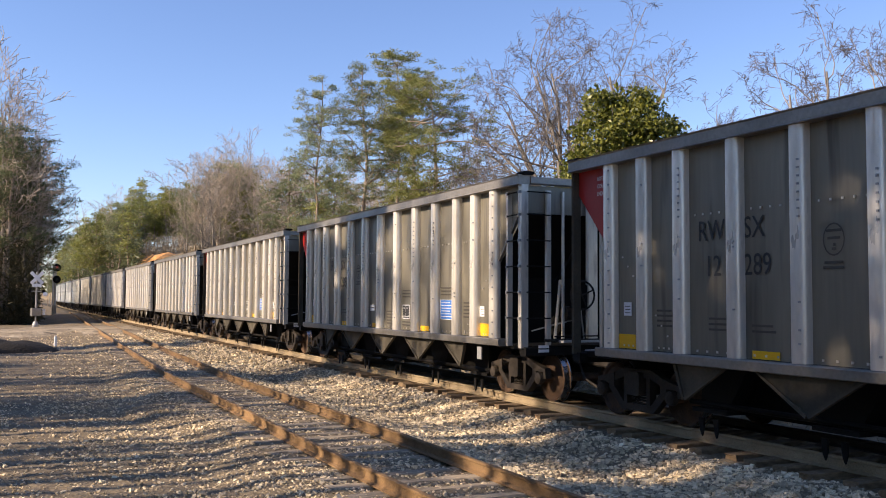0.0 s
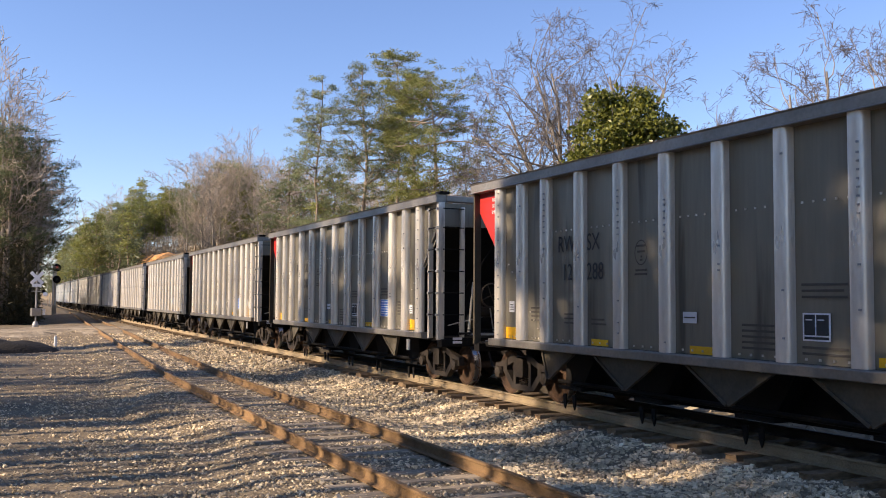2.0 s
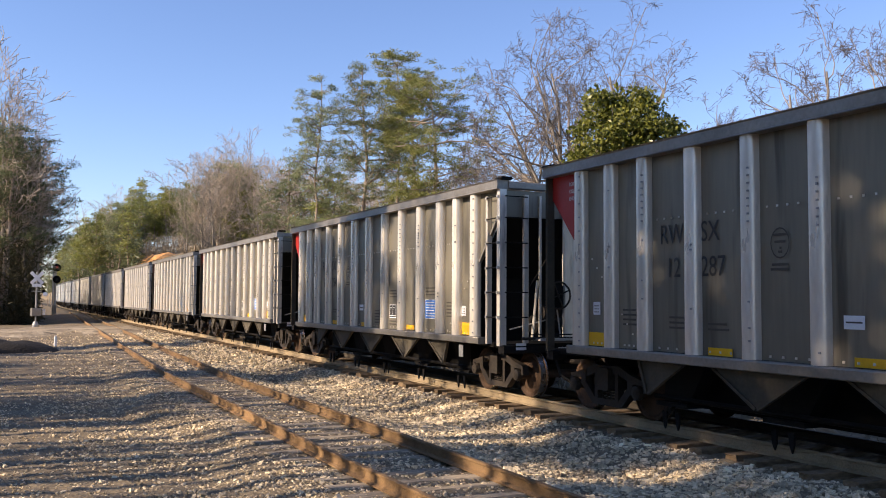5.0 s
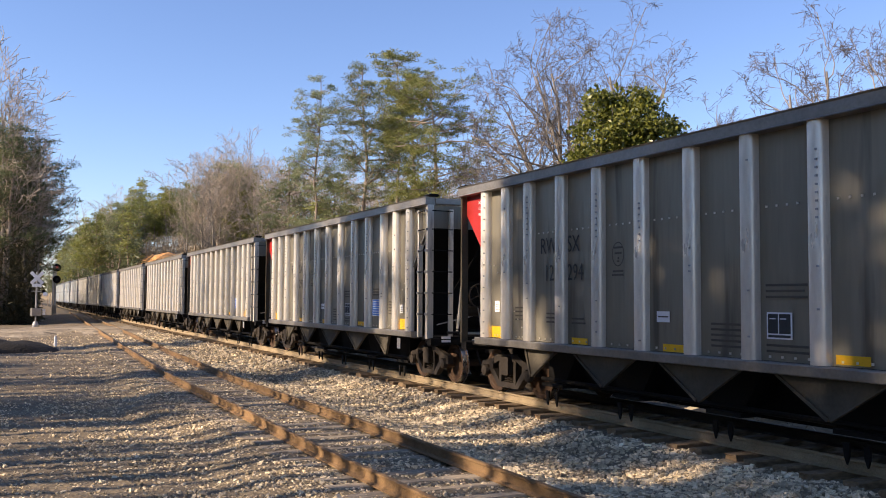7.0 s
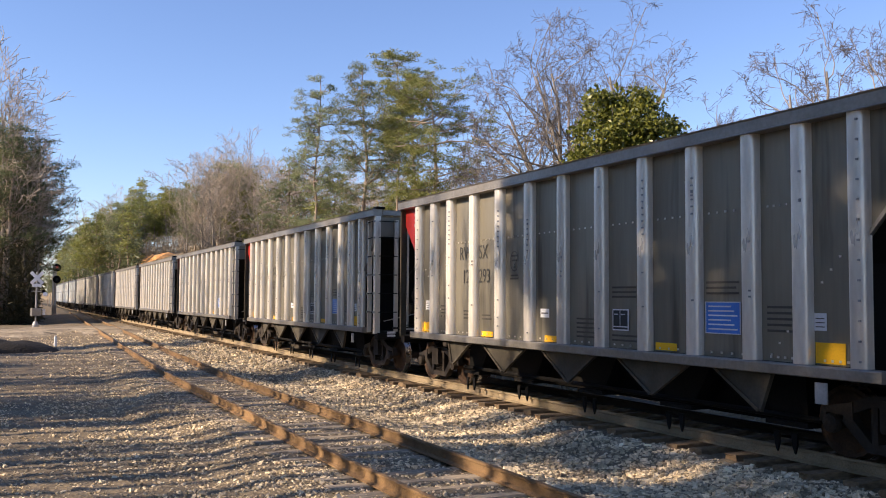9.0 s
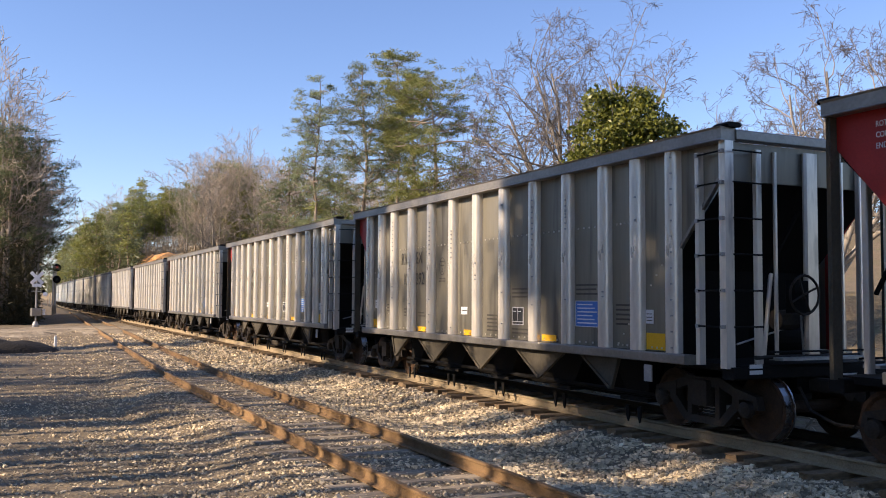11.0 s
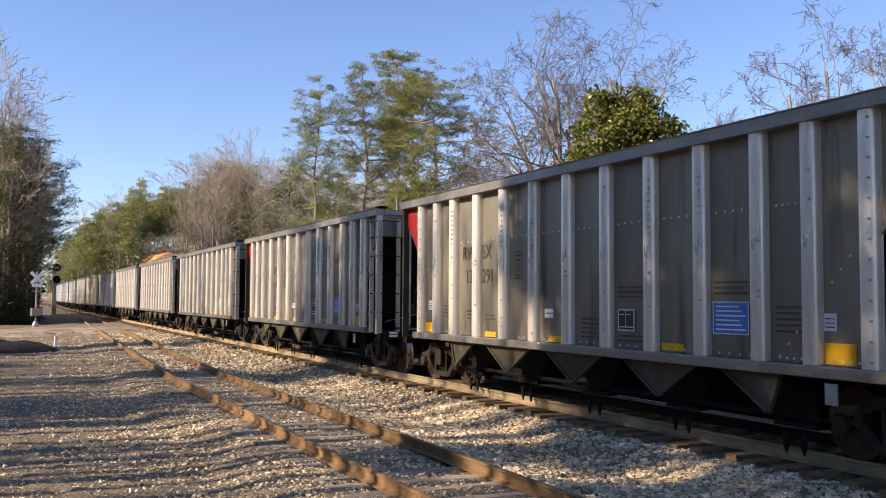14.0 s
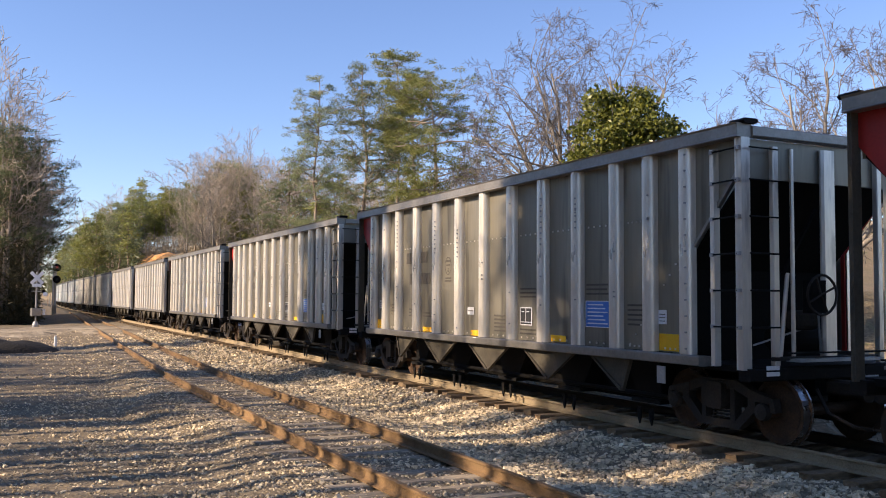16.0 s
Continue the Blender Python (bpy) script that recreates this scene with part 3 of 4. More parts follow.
        part("air_hose", hose, TRUCK, car, "dark rubber air hose")
    if detail:
        # brake gear on the leading end
        g = Geo()
        for q in range(20):
            a0, a1 = 2 * math.pi * q / 20, 2 * math.pi * (q + 1) / 20
            g.tube((7.42, -0.35 + 0.27 * math.cos(a0), 2.10 + 0.27 * math.sin(a0)), (7.42, -0.35 + 0.27 * math.cos(a1), 2.10 + 0.27 * math.sin(a1)), 0.02, n=5, caps=False)
        for q in range(4):
            a0 = math.pi * q / 2 + 0.4
            g.tube((7.40, -0.35, 2.10), (7.42, -0.35 + 0.27 * math.cos(a0), 2.10 + 0.27 * math.sin(a0)), 0.016, n=5)
        part("brake_wheel", g, TRUCK, car, "spoked dark handbrake wheel")
        part("brake_cylinder", Geo().lathe([(0.04, -0.3), (0.14, -0.28), (0.14, 0.1), (0.05, 0.16), (0.05, 0.4)], (7.05, -0.25, 1.75), n=12, axis=1), TRUCK, car)
        part("brake_pipe", Geo().tube((7.25, -1.1, 1.24), (7.25, 0.9, 1.24), 0.03, n=6), TRUCK, car)
        part("release_rod", Geo().tube((7.12, -1.3, 1.42), (7.0, -0.3, 1.62), 0.014, n=5), GALV, car)
        part("chain", Geo().tube((7.36, -0.36, 1.85), (7.25, -0.2, 1.25), 0.016, n=5), GALV, car)
        part("brake_housing", Geo().box(7.20, 7.37, -0.52, -0.18, 1.85, 2.30, 0.04), BLACK, car)
        part("air_reservoir", Geo().lathe([(0.05, -0.5), (0.2, -0.45), (0.2, 0.45), (0.05, 0.5)], (6.75, -0.1, 1.5), n=14), BLACK, car)
        part("pipe", Geo().tube((7.05, -0.75, 1.2), (7.10, -0.65, 2.4), 0.03, n=6), ALU_RIB, car)
        for e in (-1, 1):
            part("grab_iron", Geo().tube((e * 7.37, -0.95, 1.32), (e * 7.37, 0.95, 1.32), 0.013, n=6), BLACK, car)
            part("footboard", Geo().box(min(e * 7.2, e * 7.45), max(e * 7.2, e * 7.45), -0.8, 0.8, 1.20, 1.24), GALV, car)
        for e in (-1, 1):
            for z in (1.02, 1.10):
                part("end_marker", Geo().box(min(e * 7.325, e * 7.33), max(e * 7.325, e * 7.33), -1.28, -1.05, z, z + 0.055), WHITE, car)
        # rivet rows on the near side
        g = Geo()
        for a, b in zip(RIBS[:-1], RIBS[1:]):
            if -4.7 < a < 4.6:
                for q in np.linspace(a + 0.22, b - 0.22, 5):
                    g.box(q - 0.014, q + 0.014, -SHEET - 0.012, -SHEET, 3.215, 3.243)
            for q in np.linspace(a + 0.25, b - 0.25, 4):
                g.box(q - 0.016, q + 0.016, -SHEET - 0.012, -SHEET, 1.29, 1.32)
        tagged(part("rivet_row", g, ALU_RIB, car), kind="stuff")
        g = Geo()
        for q in np.linspace(0, 1, 10):
            for e in (-1, 1):
                x, z = e * (4.72 + 1.22 * q), 1.32 + 1.36 * q
                g.box(x - 0.014, x + 0.014, -SHEET - 0.012, -SHEET, z, z + 0.026)
        tagged(part("rivet_row", g, ALU_RIB, car), kind="stuff")
        g = Geo()
        rr = np.random.default_rng(33)
        for q, x in enumerate(RIBS):
            rows = list(np.arange(1.32, 4.1, 0.23)) if abs(x) > 6 else list(rr.uniform(1.35, 4.0, 3))
            if q in (2, 4, 5, 8, 9):
                rows += list(rr.uniform(2.9, 3.3) + 0.10 * np.arange(6 if q % 2 else 8))
            for z in rows:
                g.box(x + 0.018, x + 0.046, -SHEET - 0.163, -SHEET - 0.140, z, z + 0.024)
        tagged(part("rivet_row", g, GALV, car), kind="stuff")
    # signs on the near side
    for x0, x1, z0, z1 in ((5.42, 5.86, 1.27, 1.52), (2.41, 2.89, 1.275, 1.385), (-0.73, -0.24, 1.26, 1.37), (-3.16, -2.69, 1.26, 1.365), (-6.04, -5.62, 1.26, 1.48)):
        plate("reflector", x0, x1, z0, z1, YELLOW, car, label="yellow reflective sheet")
    blue = plate("placard", 3.50, 4.18, 1.56, 2.00, BLUE, car, label="blue placard with white lines of writing")
    for x0, x1, z0, z1 in ((3.50, 4.18, 1.56, 1.572), (3.50, 4.18, 1.988, 2.00), (3.50, 3.515, 1.572, 1.988), (4.165, 4.18, 1.572, 1.988)):
        part("placard_border", Geo().box(x0, x1, -SHEET - 0.009, -SHEET - 0.006, z0, z1), WHITE, blue)
    for q in range(6):
        part("line_of_writing", Geo().box(3.56, 4.12 - 0.06 * (q % 3), -SHEET - 0.009, -SHEET - 0.006, 1.615 + 0.062 * q, 1.635 + 0.062 * q), WHITE, blue)
    box = plate("stencil_panel", 1.33, 1.75, 1.53, 1.87, WHITE, car, label="black stencil panel in a white frame")
    for x0, x1, z0, z1 in ((1.355, 1.52, 1.60, 1.85), (1.54, 1.725, 1.60, 1.85), (1.355, 1.725, 1.55, 1.582)):
        part("stencil_field", Geo().box(x0, x1, -SHEET - 0.009, -SHEET - 0.006, z0, z1), INK, box)
    for x0 in (1.38, 1.56):
        part("stencil_line", Geo().box(x0, x0 + 0.10, -SHEET - 0.012, -SHEET - 0.009, 1.78, 1.795), WHITE, box)
    small = plate("label_plate", -0.87, -0.58, 1.69, 1.85, WHITE, car)
    part("line_of_writing", Geo().box(-0.84, -0.61, -SHEET - 0.009, -SHEET - 0.006, 1.76, 1.78), FAINT, small)
    for x0, z0 in ((5.40, 1.66), (-5.91, 1.77)):
        tagp = plate("tag_plate", x0, x0 + 0.19, z0, z0 + 0.21, WHITE, car)
        for q in range(3):
            part("line_of_writing", Geo().box(x0 + 0.03, x0 + 0.16, -SHEET - 0.009, -SHEET - 0.006, z0 + 0.04 + 0.05 * q, z0 + 0.052 + 0.05 * q), FAINT, tagp)
    plate("jack_pad", 5.50, 5.68, 0.80, 1.05, GALV, car, y=-1.60, t=0.02)
    if detail:
        for x0, x1, z, n_ in ((4.65, 5.10, 1.62, 5), (0.30, 0.92, 1.38, 5), (1.32, 2.05, 1.36, 2), (1.32, 2.0, 2.05, 3), (-3.16, -2.75, 1.60, 2), (-3.98, -3.58, 1.60, 3), (-5.10, -4.72, 1.62, 4), (3.52, 4.15, 2.10, 3)):
            for q in range(n_):
                plate("stencil_line", x0, x1 - 0.05 * (q % 2), z + 0.075 * q, z + 0.075 * q + 0.030, FAINT, car)
        for q in range(3):
            lettering(("END", "COUPLER", "ROTARY")[q], 0.095, -6.63, 3.74 + 0.125 * q, car, WHITE)
        ring = Geo()
        for a in range(16):
            t0, t1 = 2 * math.pi * a / 16, 2 * math.pi * (a + 1) / 16
            ring.add([(-1.83 + r * 0.8 * math.cos(t), -SHEET - 0.005, 2.75 + r * math.sin(t)) for r, t in ((0.20, t0), (0.20, t1), (0.18, t1), (0.18, t0))], [(0, 1, 2, 3)])
        part("stencil_ring", ring, FAINT, car)
        for x0, x1, z in ((-1.94, -1.72, 2.84), (-1.92, -1.74, 2.75), (-1.86, -1.80, 2.62), (-1.84, -1.81, 2.67), (-1.97, -1.70, 2.46), (-1.99, -1.69, 2.40)):
            plate("stencil_line", x0, x1, z, z + 0.032, FAINT, car)
    return car, spins


full_car, full_spins = hopper_car(True)
plain_car, plain_spins = hopper_car(False)
NUMBERS = {-2: "289", -1: "288", 0: "287", 1: "294", 2: "293", 3: "292", 4: "291"}
CARS = []
for k in range(-3, 22):
    proto = full_car if k < 8 else plain_car
    made = copy_thing(proto, Matrix.Identity(4))
    tagged(made, "grey ribbed aluminium coal hopper car rolling on the main line", "freight car", group="hopper cars of the train")
    if k in NUMBERS:
        for words, x, z in (("RW", -4.19, 2.85), ("SX", -3.30, 2.85), ("12", -4.05, 2.355), (NUMBERS[k], -3.30, 2.355)):
            lettering(words, 0.41, x, z, made, INK)
    elif k < 8:
        for x0, x1, z0 in ((-4.16, -3.93, 2.86), (-3.90, -3.68, 2.86), (-3.28, -3.13, 2.86), (-3.11, -2.96, 2.86), (-3.95, -3.83, 2.36), (-3.80, -3.67, 2.36), (-3.28, -3.13, 2.36), (-3.11, -2.97, 2.36), (-2.94, -2.80, 2.36)):
            plate("faded_writing", x0, x1, z0, z0 + 0.26, FAINT, made)
    CARS.append((k, made))
for proto in (full_car, plain_car):
    for o in (*proto.children_recursive, proto):
        bpy.data.objects.remove(o)

# ---------------------------------------------------------------- trees
def grow(r, height, spread=(0.5, 0.5, 0.5, 0.5, 0.5), levels=4, kids=(7, 5, 5, 4), trunk=0.25, up=0.25, wander=0.22, first=0.3, droop=0.0, lean=(0, 0)):
    """Segments of a branching tree: (level, p0, p1, r0, r1)."""
    segs = []

    def limb(p, d, length, rad, level):
        n = (7, 6, 5, 3, 2, 2)[level]
        pts, rads = [p], [rad]
        for i in range(n):
            d = (d + Vector(r.normal(0, wander * (0.35 if level == 0 else 1 if level < 3 else 0.55), 3)) + Vector((0, 0, up * 0.25 - droop * 0.1))).normalized()
            p = p + d * (length / n)
            pts.append(p)
            rads.append(rad * (1 - 0.82 * (i + 1) / n))
        for a in range(n):
            segs.append((level, pts[a], pts[a + 1], rads[a], rads[a + 1]))
        if level >= levels:
            return
        m_ = kids[level]
        for q in range(m_):
            t = (first if level == 0 else 0.2) + (1 - (first if level == 0 else 0.2)) * (q + r.random()) / m_
            i = min(n - 1, int(t * n))
            w = t * n - i
            base = pts[i].lerp(pts[i + 1], w)
            main = (pts[i + 1] - pts[i]).normalized()
            az = r.uniform(0, 6.283)
            u = main.orthogonal().normalized()
            v = main.cross(u)
            out = u * math.cos(az) + v * math.sin(az)
            ang = r.uniform(0.55, 1.1) * (1.2 if level == 0 else 1)
            dd = (main * math.cos(ang) + out * math.sin(ang) + Vector((0, 0, up))).normalized()
            ln = length * spread[level] * r.uniform(0.7, 1.25) * (1.15 - 0.45 * t)
            limb(base, dd, ln, max(0.008, rads[i] * r.uniform(0.38, 0.56)), level + 1)

    limb(Vector((0, 0, 0)), Vector((lean[0], lean[1], 1)).normalized(), height, trunk, 0)
    return segs


def wood(segs, lo, hi, fat=1.0, thin=0.012):
    """Tubes for the segments of levels lo to hi."""
    V, F = [], []
    for level, p0, p1, r0, r1 in segs:
        if not lo <= level <= hi:
            continue
        n = 8 if level == 0 else (5 if level == 1 else 3)
        w = (p1 - p0).normalized()
        u = w.orthogonal().normalized()
        v = w.cross(u)
        k = len(V)
        for p, q in ((p0, r0), (p1, r1)):
            q = max(q * fat, thin)
            for a in range(n):
                t = 6.2832 * a / n
                V.append(p + (u * math.cos(t) + v * math.sin(t)) * q)
        F += [(k + a, k + (a + 1) % n, k + (a + 1) % n + n, k + a + n) for a in range(n)]
    return bulk("wood", [tuple(q) for q in V], F, BARK)


def blades(name, centres, count, radius, size, material, r, flat=0.5, along=0.45):
    """Many small pointed leaves scattered in clumps about the centres."""
    c = np.repeat(np.asarray(centres, float), count, axis=0)
    n = len(c)
    off = r.normal(0, 1, (n, 3))
    off /= np.linalg.norm(off, axis=1)[:, None]
    off *= (radius * r.random(n) ** 0.4)[:, None]
    off[:, 2] *= flat
    p = c + off
    d = off + r.normal(0, 0.5, (n, 3)) * radius
    d /= np.linalg.norm(d, axis=1)[:, None] + 1e-9
    e = np.cross(d, r.normal(0, 1, (n, 3)))
    e /= np.linalg.norm(e, axis=1)[:, None] + 1e-9
    s = size * r.uniform(0.7, 1.35, n)
    a = p - d * s[:, None] * 0.5
    b = p + d * s[:, None] * 0.5
    m1 = p + e * (s * along * 0.5)[:, None]
    m2 = p - e * (s * along * 0.5)[:, None]
    v = np.stack([a, m1, b, m2], 1).reshape(-1, 3)
    f = np.arange(4 * n).reshape(n, 4)
    return bulk(name, v, f, material)


def bare_tree(seed, height, label, levels=4, kids=(8, 5, 5, 4), trunk=0.3, spread=(0.5, 0.5, 0.5, 0.5, 0.5), thin=0.012, up=0.25, first=0.3, wander=0.22, lean=(0, 0)):
    r = np.random.default_rng(seed)
    segs = grow(r, height, spread, levels, kids, trunk, up, wander, first, 0, lean)
    ob = tagged(new("bare_tree"), label, "tree")
    part("trunk", wood(segs, 0, 1), BARK, ob)
    me = wood(segs, 2, levels, 1.0, thin)
    me.materials.clear()
    me.materials.append(TWIG)
    part("branchwork", me, TWIG, ob)
    return ob


def pine(seed, height, label, clear=0.45, rad=0.24, count=24, size=0.30, clump=0.6, whorls=16, width=0.22, lean=(0, 0), needles=None, round_top=0.0, spray=2):
    """A loblolly pine: bare lower trunk, irregular limbs, needle clumps towards their ends."""
    r = np.random.default_rng(seed)
    ob = tagged(new("pine_tree"), label, "tree")
    segs, tips = [], []
    p, n = Vector((0, 0, 0)), 12
    pts = [p]
    for i in range(n):
        p = p + Vector((r.normal(lean[0], 0.12), r.normal(lean[1], 0.12), height / n))
        pts.append(p)
    for i in range(n):
        segs.append((0, pts[i], pts[i + 1], rad * (1 - 0.85 * i / n), rad * (1 - 0.85 * (i + 1) / n)))
    for q in range(whorls):
        t = clear + (0.99 - clear) * (q + r.random() * 0.8) / whorls
        i = min(n - 1, int(t * n))
        base = pts[i].lerp(pts[i + 1], t * n - i)
        taper = math.sin(min(1, (1 - t) / (1 - clear) * 1.1 + 0.16 + round_top) * math.pi * (0.62 + 0.3 * round_top))
        for b in range(int(r.integers(2, 5))):
            az = r.uniform(0, 6.283)
            ln = height * width * taper * r.uniform(0.45, 1.2)
            d = Vector((math.cos(az), math.sin(az), r.uniform(-0.1, 0.55)))
            a, rr = base, 0.02 + 0.012 * ln
            m_ = 4
            for s_ in range(m_):
                d = (d + Vector(r.normal(0, 0.25, 3)) + Vector((0, 0, 0.05))).normalized()
                c = a + d * (ln / m_)
                segs.append((1, a, c, rr * (1 - s_ / m_ * 0.8), rr * (1 - (s_ + 1) / m_ * 0.8)))
                if s_ >= 1 if ln > 1.6 else s_ == 3:
                    tips.append(tuple(c + Vector(r.normal(0, 0.25, 3))))
                    for _ in range(spray):
                        tw = (d + Vector(r.normal(0, 0.8, 3))).normalized() * ln * 0.3
                        segs.append((2, a, a + tw, 0.02, 0.008))
                        tips.append(tuple(a + tw))
                a = c
    tips.append(tuple(pts[-1]))
    me = wood(segs, 0, 2)
    me.materials.clear()
    me.materials.append(PINEBARK)
    part("trunk", me, PINEBARK, ob)
    part("crown", blades("crown", tips, count, clump, size, needles or NEEDLE, r, 0.36, 0.13 if count > 20 else 0.22), needles or NEEDLE, ob)
    return ob


def at_angle(deg, distance):
    """Place at an angle from the track's far direction, counted towards the main line."""
    a = radians(deg)
    return -math.cos(a) * distance, math.sin(a) * distance


def stand(ob, x, y, turn=0.0, size=1.0, sink=0.15, tall=1.0):
    ob.matrix_basis = Matrix.Translation((x, y, float(ground_z(x, y)) - sink)) @ Matrix.Rotation(turn, 4, "Z") @ Matrix.Diagonal((size, size, size * tall, 1))
    return ob


def again(ob, x, y, turn=0.0, size=1.0, tall=1.0):
    """A copy of a tree elsewhere; size counts from the tree as first grown."""
    k = size / ob.scale[0]
    m_ = Matrix.Translation((x, y, float(ground_z(x, y)) - 0.15)) @ Matrix.Rotation(turn, 4, "Z") @ Matrix.Diagonal((k, k, k * tall, 1))
    return copy_thing(ob, m_)


def crest(deg):
    """How steeply one looks up to the top of the woods at an angle."""
    return float(np.interp(deg, (2.9, 3.8, 5.9, 7.8, 9.4, 10.1, 11.7, 13.1, 14.5, 17, 20, 28, 31), (0.060, 0.081, 0.098, 0.117, 0.124, 0.123, 0.147, 0.145, 0.136, 0.138, 0.134, 0.130, 0.12)))


# pines standing over the train
HERO = "tall loblolly pine with open tiers of needles behind the train"
sway = stand(pine(21, 22.0, HERO, 0.36, 0.19, 34, 0.32, 0.52, 19, 0.135, needles=BLUENEEDLE), *at_angle(17.5, 78))
stand(pine(22, 21.6, HERO, 0.36, 0.26, 38, 0.32, 0.54, 18, 0.17, needles=BLUENEEDLE), *at_angle(20.7, 74))
stand(pine(23, 22.0, HERO, 0.56, 0.21, 56, 0.34, 0.60, 12, 0.16, round_top=0.12), *at_angle(22.8, 77))
hero = stand(pine(24, 19.0, HERO, 0.46, 0.30, 64, 0.34, 0.64, 15, 0.235, round_top=0.16), *at_angle(24.7, 70), 2.0)
stand(pine(27, 19.5, HERO, 0.56, 0.18, 44, 0.34, 0.60, 11, 0.17, round_top=0.1), *at_angle(23.7, 82), 0.7)
stand(pine(25, 14.6, "smaller pine beside the tall pines", 0.3, 0.18, 20, 0.34, 0.65, 13, 0.20, needles=BLUENEEDLE), *at_angle(15.8, 82))
stand(pine(28, 12.5, "smaller pine beside the tall pines", 0.2, 0.17, 20, 0.34, 0.65, 13, 0.22), *at_angle(18.9, 80))
stand(pine(29, 10.5, "smaller pine beside the tall pines", 0.2, 0.16, 20, 0.34, 0.65, 12, 0.22), *at_angle(21.9, 82))
stand(pine(26, 13.0, "small lone pine far behind the train", 0.4, 0.15, 14, 0.32, 0.55, 10, 0.12, needles=BLUENEEDLE), *at_angle(27.0, 82))

# oaks and magnolia
OAK = "large spreading bare oak behind the train"


def spreading_oak(seed, limbs, reach=1.0, fork=4.6):
    """A bare oak: a short trunk, long limbs that arch up and out, and finer and finer forks down to the twigs."""
    r = np.random.default_rng(seed)
    segs = []

    def limb(p, d, length, rad, level, lift):
        n = (9, 7, 5, 3, 2)[level]
        pts = [p]
        for i in range(n):
            d = (d + Vector(r.normal(0, (0.10, 0.24, 0.28, 0.30, 0.3)[level], 3)) + Vector((0, 0, lift))).normalized()
            p = p + d * (length / n)
            pts.append(p)
        tip = (0.28, 0.3, 0.4, 0.5, 0.7)[level]
        rads = [rad * (1 - (1 - tip) * i / n) for i in range(n + 1)]
        for i in range(n):
            segs.append((level, pts[i], pts[i + 1], rads[i], rads[i + 1]))
        if level == 4:
            return
        many = (9, 7, 5, 3)[level]
        for q in range(many):
            t = 0.28 + 0.72 * (q + r.random()) / many if level < 3 else r.random()
            i = min(n - 1, int(t * n))
            base = pts[i].lerp(pts[i + 1], min(1, t * n - i))
            main = (pts[i + 1] - pts[i]).normalized()
            side = main.orthogonal().normalized()
            side.rotate(Matrix.Rotation(r.uniform(0, 6.283), 3, main))
            ang = r.uniform(0.5, 1.1)
            dd = (main * math.cos(ang) + side * math.sin(ang) + Vector((0, 0, (0.10, 0.0, -0.05, -0.05)[level]))).normalized()
            ln = length * (0.46, 0.46, 0.44, 0.55)[level] * r.uniform(0.65, 1.2) * (1.15 - 0.35 * t)
            limb(base, dd, ln, max(0.007, rads[i] * (0.55, 0.55, 0.48, 0.6)[level]), level + 1, (0.02, 0.0, -0.02, 0.0)[level])

    stem = [Vector((0.08 * math.sin(q), 0.06 * q, fork * q / 4)) for q in range(5)]
    for q in range(4):
        segs.append((0, stem[q], stem[q + 1], 0.42 - 0.03 * q, 0.39 - 0.03 * q))
    for lean, away, length in limbs:
        start = stem[3].lerp(stem[4], r.random())
        d = Vector((math.sin(lean), away, math.cos(lean))).normalized()
        limb(start, d, length * reach, 0.19 - 0.03 * abs(lean), 0, 0.015 * abs(lean))
    ob = tagged(new("bare_tree"), OAK, "tree")
    part("trunk", wood(segs, 0, 1, 1.0, 0.02), BARK, ob)
    me = wood(segs, 2, 4, 1.0, 0.0100)
    me.materials.clear()
    me.materials.append(OAKTWIG)
    part("branchwork", me, OAKTWIG, ob)
    return ob


# main limbs: lean across the view, lean away from it, length
oak = stand(spreading_oak(7, ((-1.02, 0.1, 9.0), (-0.74, -0.2, 10.2), (-0.50, 0.2, 11.2), (-0.34, -0.3, 11.6), (-0.18, 0.0, 12.0), (-0.04, 0.25, 12.2), (0.10, -0.15, 12.2), (0.26, 0.1, 12.0), (0.44, -0.2, 11.4), (0.62, 0.1, 11.0), (0.80, 0.2, 10.2), (0.98, -0.1, 9.0))), *at_angle(34.6, 52), 0.95)
oak_b = stand(spreading_oak(9, ((-1.0, 0.1, 7.6), (-0.70, -0.2, 9.4), (-0.42, 0.2, 10.2), (-0.15, 0.0, 10.4), (0.1, -0.1, 10.4), (0.45, 0.2, 10.2), (0.85, -0.1, 9.0), (0.0, 0.6, 9.0))), *at_angle(48.8, 50), 0.72)


